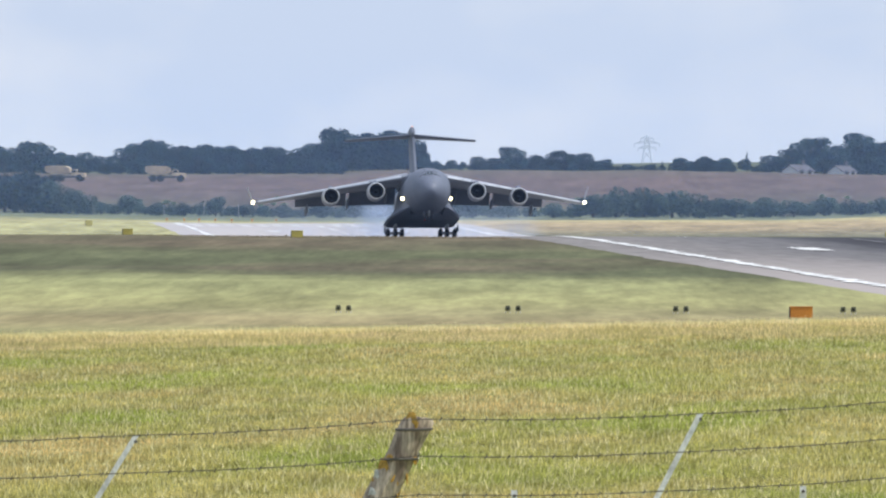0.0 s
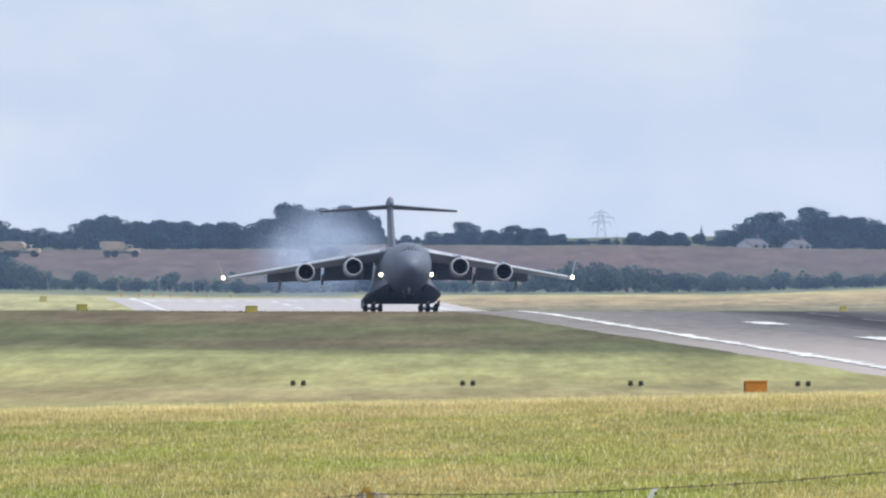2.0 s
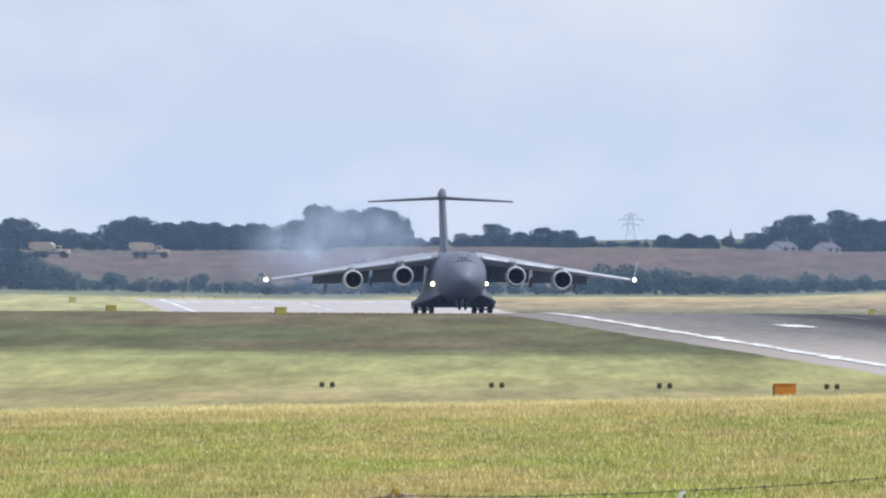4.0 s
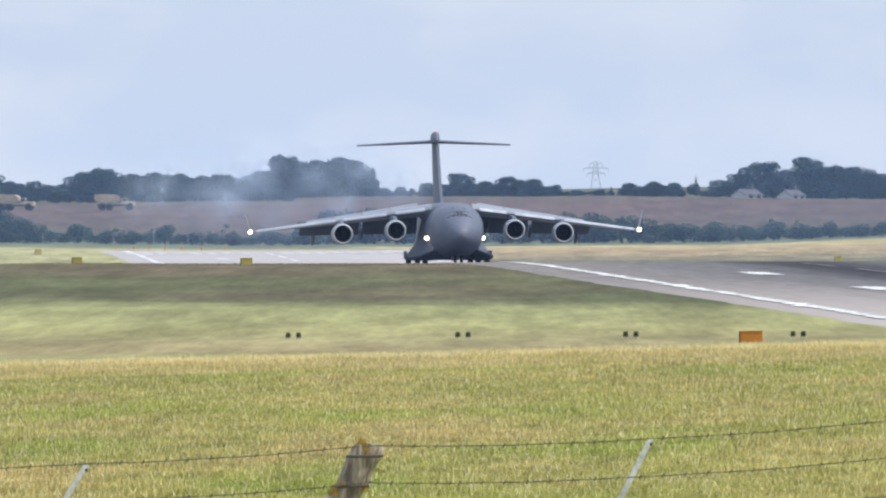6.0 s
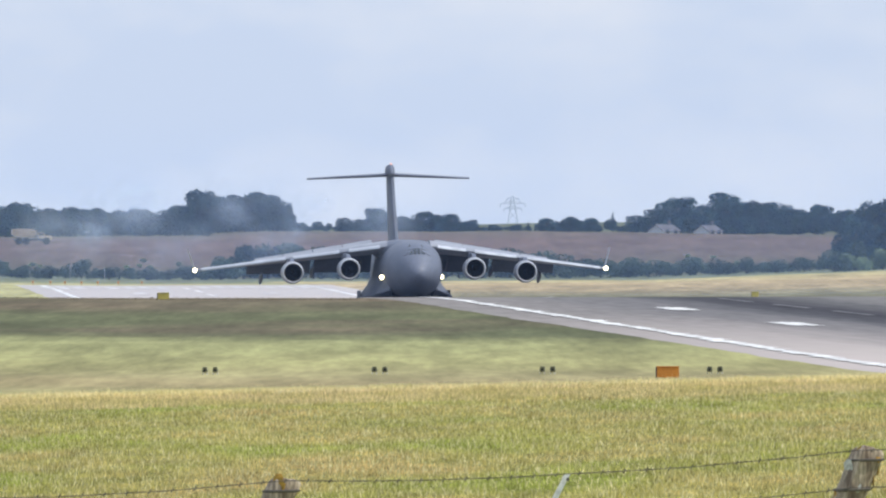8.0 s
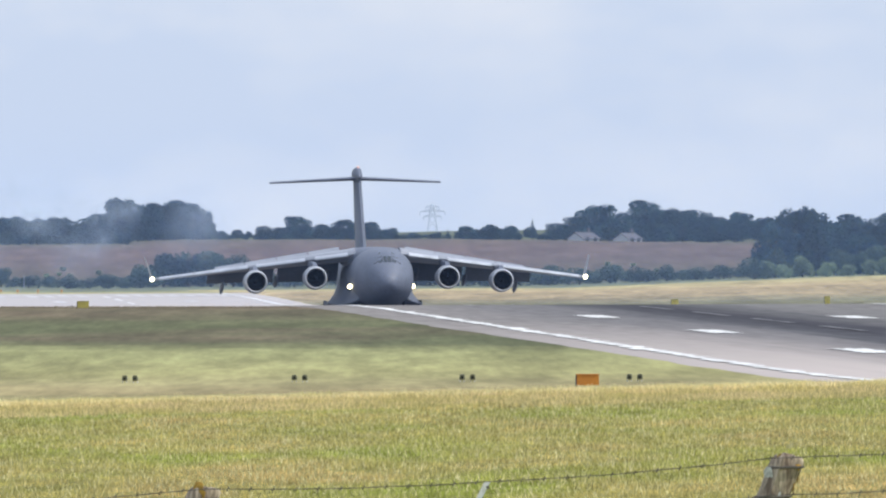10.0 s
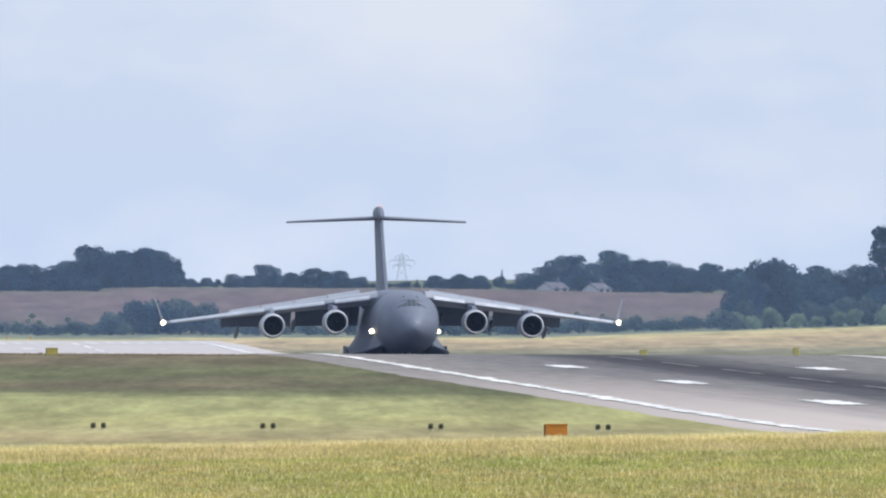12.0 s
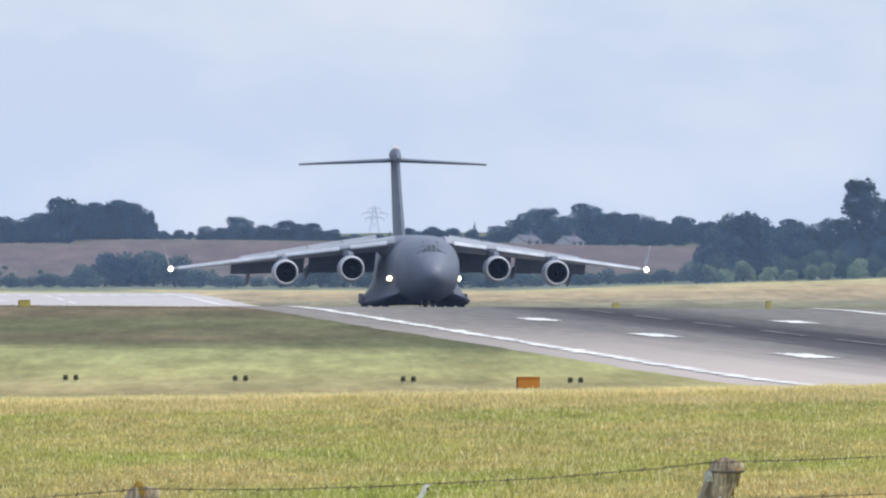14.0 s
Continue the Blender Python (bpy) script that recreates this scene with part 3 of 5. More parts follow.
def wing_at(s):
    """Leading edge y, height, chord and thickness of the wing at the span fraction s from root to tip."""
    x = 2.6 + (25.0 - 2.6) * s
    return x, -9.6 + 14.4 * s, 7.05 - 2.75 * s, 13.2 * (1 - s) ** 1.15 + 3.2 * s + 0.6 * s * (1 - s), 0.125 - 0.03 * s


def build_freighter():
    base = tagged(new("cargo_aircraft"), "matte grey four-engined military cargo jet landing on the runway", "aircraft")
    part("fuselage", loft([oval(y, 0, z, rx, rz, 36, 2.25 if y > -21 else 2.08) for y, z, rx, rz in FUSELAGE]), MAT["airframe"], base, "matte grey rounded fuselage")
    # cockpit glazing: a row in front, small ones above
    for a0, a1, y0, y1 in ((52, 64, -22.9, -21.6), (66, 78, -23.2, -21.9), (80, 89, -23.3, -22.0), (91, 100, -23.3, -22.0), (102, 114, -23.2, -21.9),
                           (116, 128, -22.9, -21.6), (66, 78, -20.9, -20.1), (102, 114, -20.9, -20.1)):
        bm = bmesh.new()
        outer = [bm.verts.new(skin(y, a, 0.05)) for y, a in ((y0, a0), (y0, a1), (y1, a1), (y1, a0))]
        inner = [bm.verts.new(skin(y, a, -0.10)) for y, a in ((y0, a0), (y0, a1), (y1, a1), (y1, a0))]
        bm.faces.new(outer)
        for i in range(4):
            bm.faces.new((outer[i], outer[(i + 1) % 4], inner[(i + 1) % 4], inner[i]))
        part("cockpit_window", bm, MAT["glass"], base, "dark cockpit window", smooth_faces=False)
    # wing box on the fuselage's back
    part("wing_fairing", loft([oval(y, 0, 6.55, rx, rz, 28, 2.6) for y, rx, rz in
                               ((-12.5, 0.4, 0.3), (-11.0, 2.2, 0.9), (-8.5, 3.3, 1.25), (-2.0, 3.75, 1.35), (4.0, 3.6, 1.25), (8.5, 2.4, 1.0), (11.5, 0.5, 0.5))]),
         MAT["airframe"], base)
    part("belly_fairing", loft([[(-w, y, 2.0), (-w, y, lo + 0.25), (-w * 0.85, y, lo), (w * 0.85, y, lo), (w, y, lo + 0.25), (w, y, 2.0)]
                                for y, w, lo in ((-14.5, 1.2, 1.2), (-12.5, 2.4, 0.75), (-9.0, 3.2, 0.55), (6.0, 3.2, 0.55), (9.5, 2.2, 0.9), (11.0, 0.8, 1.3))]),
         MAT["airframe"], base)
    movers = {"gear": [], "spoiler": []}
    for side in (-1, 1):
        rings = []
        for k in range(13):
            x, y, z, c, th = wing_at(k / 12)
            rings.append(foil(side * x, y, z, c, th, 2.0))
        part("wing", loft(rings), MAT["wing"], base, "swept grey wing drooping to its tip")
        # slats, run out along the leading edge in three lengths
        for s0, s1 in ((0.04, 0.20), (0.25, 0.49), (0.53, 0.97)):
            rings = []
            for k in range(5):
                x, y, z, c, th = wing_at(s0 + (s1 - s0) * k / 4)
                rings.append(foil(side * x, y - 0.42 - 0.012 * c, z - 0.10, 0.82 + 0.09 * c, 0.21, -14.0))
            part("slat", loft(rings), MAT["slat"], base, "bright leading edge slat, extended")
        # winglet
        x, y, z, c, th = wing_at(1.0)
        wl_rings = []
        for h in (0.0, 0.25, 0.6, 1.0):
            wl_rings.append([(side * (x + 0.05 + 0.75 * h + (p[0]) ), p[1], z + 2.55 * h + 0.0)
                             for p in [(s * 0.09 * (1 - 0.6 * h), y + 0.5 + h * 2.0 + u * (2.7 - 1.5 * h))
                                       for u, s in ((0, 0), (0.15, 1), (0.5, 1), (1, 0), (0.5, -1), (0.15, -1))]])
        part("winglet", loft(wl_rings), MAT["wing"], base)
        # wingtip lamp
        bm = bmesh.new()
        bmesh.ops.create_icosphere(bm, subdivisions=2, radius=0.26, matrix=Matrix.Translation((side * (x + 0.1), y + 0.1, z)))
        part("wingtip_lamp", bm, MAT["tip"], base, "lit wingtip lamp")
        # flaps, lowered, in two lengths
        for s0, s1 in ((0.05, 0.36), (0.38, 0.72)):
            rings = []
            for s in (s0, (s0 + s1) / 2, s1):
                x, y, z, c, th = wing_at(s)
                rings.append(foil(side * x, y + c * 0.85, z - c * 0.040 - 0.06, c * 0.32, 0.10, 36.0))
            part("flap", loft(rings), MAT["airframe"], base, "grey trailing flap, lowered")
        # spoilers hinge on the wing's back
        for s0, s1 in ((0.05, 0.205), (0.21, 0.365), (0.37, 0.525), (0.53, 0.68)):
            x0, y0, z0, c0, t0 = wing_at(s0)
            x1, y1, z1, c1, t1 = wing_at(s1)
            h0 = Vector((side * x0, y0 + c0 * 0.62, z0 + c0 * 0.022))
            h1 = Vector((side * x1, y1 + c1 * 0.62, z1 + c1 * 0.022))
            axis = (h1 - h0).normalized()
            back = Vector((0, 1, -0.04)).normalized()
            upv = Vector((0, 0.04, 1))
            bm = bmesh.new()
            rings = []
            for h, c in ((h0, c0), (h1, c1)):
                rel = h - h0
                rings.append([rel + upv * 0.03, rel + back * c * 0.16 + upv * 0.02, rel + back * c * 0.16 - upv * 0.03, rel - upv * 0.05])
            ob = part("spoiler", loft(rings, bm=bm), MAT["wing"], base, "hinged grey spoiler panel", Matrix.Translation(h0))
            movers["spoiler"].append((ob, h0, axis * side))
        # flap track fairings
        for xf in (5.2, 10.9, 17.0):
            s = (xf - 2.6) / 22.4
            x, y, z, c, th = wing_at(s)
            part("flap_fairing", loft([oval(y + c * 0.62 + u * 5.2, side * xf, z - 1.55 - 1.0 * u, 0.24 * w, 0.55 * w, 12)
                                       for u, w in ((0, 0.1), (0.15, 0.7), (0.5, 1.0), (0.8, 0.8), (1.0, 0.1))]), MAT["airframe"], base)
        # engines
        for xe, ye, ze in ((7.57, -15.6, 4.35), (14.1, -11.2, 3.95)):
            cx = side * xe
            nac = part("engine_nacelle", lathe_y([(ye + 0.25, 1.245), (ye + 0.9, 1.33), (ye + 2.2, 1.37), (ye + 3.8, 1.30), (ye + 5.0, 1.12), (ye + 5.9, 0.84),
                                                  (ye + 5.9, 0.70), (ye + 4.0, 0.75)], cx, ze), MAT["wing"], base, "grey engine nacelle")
            part("inlet_lip", lathe_y([(ye + 0.26, 1.25), (ye + 0.08, 1.20), (ye, 1.15), (ye + 0.06, 1.10), (ye + 0.3, 1.07)], cx, ze), MAT["lip"], nac, "bare metal inlet lip")
            part("inlet_duct", lathe_y([(ye + 0.3, 1.07), (ye + 0.9, 1.04), (ye + 1.4, 1.06)], cx, ze), MAT["inlet"], nac, "dark inlet duct")
            bm = lathe_y([(ye + 1.45, 1.03), (ye + 1.45, 0.05)], cx, ze)
            for k in range(24):
                a = 2 * math.pi * k / 24
                d0, d1 = Vector((math.cos(a), 0, math.sin(a))), Vector((math.cos(a + 0.2), 0, math.sin(a + 0.2)))
                o = Vector((cx, ye + 1.38, ze))
                vs = [bm.verts.new(o + d0 * 0.25), bm.verts.new(o + d0 * 1.0), bm.verts.new(o + d1 * 1.0 + Vector((0, 0.06, 0))), bm.verts.new(o + d1 * 0.25 + Vector((0, 0.06, 0)))]
                bm.faces.new(vs)
            part("fan", bm, MAT["fan"], nac, "dark engine fan")
            part("spinner", lathe_y([(ye + 0.85, 0.02), (ye + 1.0, 0.14), (ye + 1.4, 0.28)], cx, ze, 16), MAT["fan"], nac)
            s = (xe - 2.6) / 22.4
            x, y, z, c, th = wing_at(s)
            part("engine_pylon", loft([[(cx - w, ye + 1.6, ze + 1.30), (cx + w, ye + 1.6, ze + 1.30), (cx + w, ye + 6.6, ze + 0.9), (cx - w, ye + 6.6, ze + 0.9)] if low else
                                       [(cx - w, ye + 2.4, ze + 1.75), (cx + w, ye + 2.4, ze + 1.75), (cx + w, y + 0.55 * c, z - 0.1), (cx - w, y + 0.55 * c, z - 0.1)]
                                       for low, w in ((True, 0.26), (False, 0.22))]), MAT["airframe"], base)
        # wheel sponson: a skirt that flares from the fuselage's side
        flare = ((2.3, 4.7), (3.44, 4.3), (3.72, 3.4), (4.1, 2.45), (4.65, 1.75), (5.2, 1.2), (5.45, 0.9), (5.2, 0.6), (4.2, 0.48), (2.3, 0.5))
        rings = []
        for y, s in ((-16.5, 0.12), (-15.0, 0.45), (-13.0, 0.7), (-10.0, 0.9), (-6.0, 1.0), (4.5, 1.0), (7.5, 0.9), (9.8, 0.6), (11.2, 0.1)):
            rings.append([(side * (2.7 + (px - 2.7) * s), y, 1.9 + (pz - 1.9) * s) for px, pz in flare])
        part("wheel_sponson", loft(rings), MAT["airframe"], base, "bulged grey wheel housing")
        # landing lamp on the sponson's shoulder
        bm = bmesh.new()
        bmesh.ops.create_icosphere(bm, subdivisions=2, radius=0.26, matrix=Matrix.Translation((side * 3.60, -13.6, 3.35)))
        part("landing_lamp", bm, MAT["lamp"], base, "lit landing lamp")
        part("lamp_housing", loft([oval(y, side * 3.38, 3.32, r, r * 1.1, 16) for y, r in ((-13.5, 0.30), (-12.6, 0.46), (-9.5, 0.3))]), MAT["airframe"], base)
        # two main legs a side, three wheels abreast on each
        for yl in (-1.6, 1.6):
            leg = part("main_leg", rod((side * 3.9, yl, 2.6), (side * 3.9, yl, 0.75), 0.20), MAT["strut"], base, "pale landing gear leg")
            rod_bm = rod((side * 2.75, yl, 0.64), (side * 5.2, yl, 0.64), 0.12)
            part("axle", rod_bm, MAT["strut"], leg)
            for xw in (2.9, 3.9, 5.05):
                wheel = part("wheel", lathe_x(side * xw, 0.44, 0.63, yl, 0.63), MAT["rubber"], leg, "black tyre")
            part("gear_door", block(side * 5.45, yl, 1.25, 0.08, 2.4, 1.0, 0.03), MAT["airframe"], leg)
            movers["gear"].append(leg)
    # nose gear
    leg = part("nose_leg", rod((0, -19.6, 1.9), (0, -19.9, 0.6), 0.16), MAT["strut"], base, "pale nose landing gear leg")
    for s in (-1, 1):
        part("wheel", lathe_x(s * 0.38, 0.36, 0.52, -19.95, 0.52), MAT["rubber"], leg, "black tyre")
        part("gear_door", block(s * 0.75, -19.4, 1.05, 0.06, 2.2, 0.8, 0.02), MAT["airframe"], leg)
    bm = bmesh.new()
    bmesh.ops.create_icosphere(bm, subdivisions=2, radius=0.13, matrix=Matrix.Translation((0, -20.2, 1.3)))
    part("taxi_lamp", bm, MAT["lip"], leg)
    movers["nose"] = leg
    # fin and tailplane
    rings = []
    for h in (0.0, 0.12, 0.3, 0.55, 0.8, 1.0):
        z = 7.0 + 9.1 * h
        y0, c = 12.5 + 9.2 * h - 1.2 * h * h, 11.5 - 4.6 * h
        w = 0.58 - 0.16 * h
        rings.append([(s * w, y0 + u * c, z) for u, s in ((0, 0), (0.06, 0.55), (0.25, 1), (0.6, 0.8), (1, 0.02), (1, -0.02), (0.6, -0.8), (0.25, -1), (0.06, -0.55))])
    part("fin", loft(rings), MAT["airframe"], base, "tall grey tail fin")
    part("fin_cap", loft([oval(y, 0, z, rx, rz, 16) for y, z, rx, rz in ((18.8, 16.1, 0.06, 0.06), (19.6, 16.25, 0.38, 0.6), (21.5, 16.45, 0.5, 0.85), (25.5, 16.45, 0.45, 0.75), (29.0, 16.1, 0.08, 0.1))]),
         MAT["airframe"], base)
    bm = bmesh.new()
    bmesh.ops.create_icosphere(bm, subdivisions=2, radius=0.17, matrix=Matrix.Translation((0, 21.0, 17.28)) @ Matrix.Diagonal((1, 1, 0.8, 1)))
    part("beacon", bm, MAT["beacon"], base, "glowing anti-collision beacon on the fin's top")
    bm = bmesh.new()
    bmesh.ops.create_icosphere(bm, subdivisions=2, radius=0.12, matrix=Matrix.Translation((0, -9.0, 0.52)))
    part("belly_beacon", bm, MAT["red_lamp"], base, "red beacon under the belly")
    for side in (-1, 1):
        part("tailplane", loft([foil(side * (0.3 + 9.7 * s), 20.6 + 4.4 * s, 15.95 - 0.42 * s, 6.0 - 3.2 * s, 0.085, 1.0) for s in (0, 0.25, 0.5, 0.75, 1.0)]),
             MAT["airframe"], base, "thin grey tailplane half")
    return base, movers


def lathe_x(cx, w, r, y, z, n=24):
    """A wheel with rounded shoulders and a dished hub, axle along x."""
    prof = [(-0.30, 0.15), (-0.36, 0.5), (-0.5, 0.62), (-0.5, 0.86), (-0.36, 0.97), (0.0, 1.0), (0.36, 0.97), (0.5, 0.86), (0.5, 0.62), (0.36, 0.5), (0.30, 0.15)]
    return loft([[(cx + u * w, y + r * q * math.cos(2 * math.pi * k / n), z + r * q * math.sin(2 * math.pi * k / n)) for k in range(n)] for u, q in prof])


freighter, moving = build_freighter()


# ---- trees and scrub ----
def leaf_mesh(name, lobes, count, size, mat, seed):
    """A crown of many small leaf clumps strewn through the outer part of its lobes (centre, radii)."""
    rng = np.random.default_rng(seed)
    vol = np.array([r[0] * r[1] * r[2] for _, r in lobes]) ** 0.67
    pick = rng.choice(len(lobes), count, p=vol / vol.sum())
    d = rng.normal(size=(count, 3))
    d /= np.linalg.norm(d, axis=1)[:, None]
    rad = rng.uniform(0.55, 1.06, count) ** 0.6
    c = np.array([q[0] for q in lobes])[pick]
    r = np.array([q[1] for q in lobes])[pick]
    p = c + d * r * rad[:, None]
    ax = rng.normal(size=(count, 3)) + d * 0.6
    ax /= np.linalg.norm(ax, axis=1)[:, None]
    u = np.cross(ax, rng.normal(size=(count, 3)))
    u /= np.linalg.norm(u, axis=1)[:, None]
    w = np.cross(ax, u)
    s = rng.uniform(0.5, 1.2, count)[:, None] * size
    quad = np.stack([p - u * s, p - w * s * 0.6, p + u * s * 0.9, p + w * s * 0.7 + ax * s * 0.3], axis=1).reshape(-1, 3)
    me = bpy.data.meshes.new(name)
    me.from_pydata(quad.tolist(), [], np.arange(count * 4).reshape(-1, 4).tolist())
    me.materials.append(mat)
    return me


def tree_kind(kind, seed, mat):
    """A tree ten metres tall on an Empty at its foot: trunk, limbs and crown."""
    rng = random.Random(seed)
    lobes = []
    if kind == "broad":
        for k in range(22):
            a, z = rng.uniform(0, 6.28), rng.uniform(1.2, 8.4)
            q = rng.uniform(0.3, 1.0) * (3.4 if z < 6.0 else 3.4 * math.sqrt(max(0.05, (9.2 - z) / 3.4)))
            lobes.append(((q * math.cos(a), q * math.sin(a), z), (rng.uniform(1.1, 1.8), rng.uniform(1.1, 1.8), rng.uniform(0.9, 1.5))))
        lobes.append(((0, 0, 4.8), (3.1, 3.1, 4.2)))
        for k in range(4):
            lobes.append(((1.7 * math.cos(k * 1.57 + seed), 1.7 * math.sin(k * 1.57 + seed), rng.uniform(2.2, 3.6)), (2.5, 2.5, 2.4)))
        count, size, trunk = 8000, 0.26, 0.32
    elif kind == "tall":
        for k in range(30):
            if k < 20:
                z = rng.uniform(5.9, 8.8)
                q = rng.uniform(0.2, 1.0) * 1.15 * math.sqrt(max(0.15, 1 - ((z - 7.2) / 2.2) ** 2))
            else:
                z, q = rng.uniform(2.4, 5.8), rng.uniform(0.1, 0.75)
            a = rng.uniform(0, 6.28)
            lobes.append(((q * math.cos(a), q * math.sin(a), z), (rng.uniform(0.5, 0.85), rng.uniform(0.5, 0.85), rng.uniform(0.6, 0.95))))
        lobes.append(((0, 0, 7.2), (1.35, 1.35, 1.9)))
        count, size, trunk = 5200, 0.16, 0.24
    elif kind == "fir":
        for k in range(9):
            z = 1.5 + k * 0.95
            lobes.append(((rng.uniform(-0.15, 0.15), 0, z), (1.9 - 0.2 * k, 1.9 - 0.2 * k, 0.75)))
        count, size, trunk = 1300, 0.24, 0.2
    else:
        for k in range(14):
            a, q = rng.uniform(0, 6.28), rng.uniform(0, 4.2)
            z = rng.uniform(1.5, 7.8 - q * 0.8)
            lobes.append(((q * math.cos(a), q * math.sin(a), z), (rng.uniform(1.6, 2.6), rng.uniform(1.6, 2.6), rng.uniform(1.4, 2.2))))
        count, size, trunk = 2200, 0.40, 0.25
    base = new({"broad": "broadleaf_tree", "tall": "tall_tree", "fir": "conifer_tree"}.get(kind, "shrub"))
    bm = rod((0, 0, -0.6), (0.1, 0, 3.2), trunk * 1.35, trunk, 8)
    rod((0.1, 0, 3.2), (0.0, 0.1, 7.6), trunk, trunk * 0.25, 8, bm=bm)
    for k in range(6):
        a, z = k * 1.05 + rng.uniform(-0.3, 0.3), rng.uniform(2.0, 5.0)
        reach = 1.0 if kind in ("tall", "fir") else 2.2
        rod((0.08, 0, z), (reach * math.cos(a), reach * math.sin(a), z + 1.8), trunk * 0.4, 0.05, 6, bm=bm)
    part("trunk", bm, MAT["bark"], base)
    crown = new("crown", leaf_mesh("crown", lobes, count, size, mat, seed))
    crown.parent = base
    return base


# panorama bearing, top, width to height, distance, kind
WOOD = [(-60, 262, 1.0, 2990), (0, 257, 1.0, 2960), (62, 249, 1.0, 2990), (110, 268, 0.9, 2950), (152, 268, 0.9, 2970), (200, 274, 0.8, 2980),
        (238, 252, 0.9, 2960), (276, 246, 0.9, 2990), (318, 256, 0.9, 2950), (356, 254, 0.9, 2980), (405, 256, 0.9, 2950), (446, 260, 1.0, 2980),
        (488, 258, 0.9, 2950), (520, 268, 0.9, 2970), (552, 252, 0.9, 2960), (598, 225, 0.8, 2980), (640, 233, 0.8, 2950), (682, 228, 0.8, 2980), (722, 234, 0.7, 2950),
        (745, 252, 0.5, 2960), (800, 283, 1.2, 3010), (846, 276, 1.1, 2970), (905, 259, 0.9, 2960), (950, 274, 1.1, 2980), (990, 266, 1.0, 2960), (1036, 270, 1.0, 2970),
        (1070, 281, 1.1, 2980), (1110, 290, 1.5, 3000), (1150, 290, 1.5, 2990), (1205, 279, 1.2, 2970), (1246, 276, 1.1, 2960), (1284, 279, 1.1, 2980),
        (1362, 274, 1.1, 2970), (1396, 262, 0.9, 2960), (1436, 242, 0.9, 2980), (1478, 256, 0.9, 2960), (1524, 233, 0.85, 2970), (1568, 249, 0.9, 2960),
        (1612, 251, 0.9, 2970), (1650, 264, 1.0, 2960), (1690, 257, 0.9, 2980), (1730, 266, 0.9, 2960), (1835, 268, 1.0, 2750),
        (1890, 260, 0.9, 2740), (1958, 258, 0.9, 2700), (2065, 246, 0.9, 2620), (2130, 250, 0.9, 2640), (2190, 256, 0.9, 2700), (-130, 258, 1.0, 2980), (-200, 262, 1.0, 2960)]
NEAR_WOOD = [(1752, 272, 0.8, 2505), (1785, 248, 0.85, 2510), (1822, 256, 0.8, 2520), (1900, 290, 0.9, 2520), (1946, 282, 0.8, 2540), (1990, 296, 0.9, 2500), (2050, 290, 0.9, 2530),
             (2110, 280, 0.9, 2500), (2180, 276, 0.9, 2520)]
SCRUB = [(-120, 300, 1.3, 2570), (-50, 276, 1.1, 2560), (8, 268, 1.0, 2565), (44, 278, 1.0, 2560), (82, 306, 1.1, 2560), (108, 322, 1.2, 2560), (138, 326, 1.2, 2555), (178, 350, 1.5, 2560), (228, 335, 1.2, 2570), (275, 352, 1.6, 2560),
         (325, 354, 1.6, 2565), (382, 338, 1.1, 2575), (430, 356, 1.8, 2560), (500, 358, 2.0, 2555), (570, 354, 2.0, 2565), (628, 336, 1.4, 2570), (668, 304, 1.0, 2590), (712, 300, 1.0, 2595), (752, 304, 1.0, 2595),
         (792, 312, 1.1, 2585), (836, 344, 1.6, 2565), (900, 356, 2.0, 2560), (980, 354, 2.0, 2560), (1050, 338, 1.5, 2570), (1090, 326, 1.2, 2580), (1140, 324, 1.2, 2585), (1190, 330, 1.3, 2580), (1245, 340, 1.5, 2575),
         (1300, 348, 1.6, 2575), (1350, 346, 1.6, 2580), (1405, 352, 1.7, 2570), (1460, 346, 1.5, 2580), (1510, 352, 1.6, 2570), (1560, 350, 1.5, 2570), (1610, 354, 1.7, 2560), (1660, 350, 1.6, 2560),
         (1715, 336, 1.3, 2510)]
PALE_SCRUB = [(1735, 338, 1.1, 2470), (1768, 344, 1.2, 2465), (1800, 326, 1.0, 2470), (1842, 340, 1.2, 2460), (1880, 346, 1.2, 2465), (1920, 338, 1.1, 2470), (1948, 332, 1.0, 2465), (2000, 322, 1.0, 2470),
              (2050, 344, 1.2, 2470), (2100, 336, 1.2, 2465), (2150, 340, 1.2, 2470)]
MID_WOOD = [(1752, 312, 0.9, 2490), (1870, 312, 0.9, 2492), (1925, 304, 0.9, 2490), (1975, 306, 0.9, 2488), (2030, 316, 0.9, 2490), (2085, 306, 0.9, 2490), (2150, 304, 0.9, 2490)]


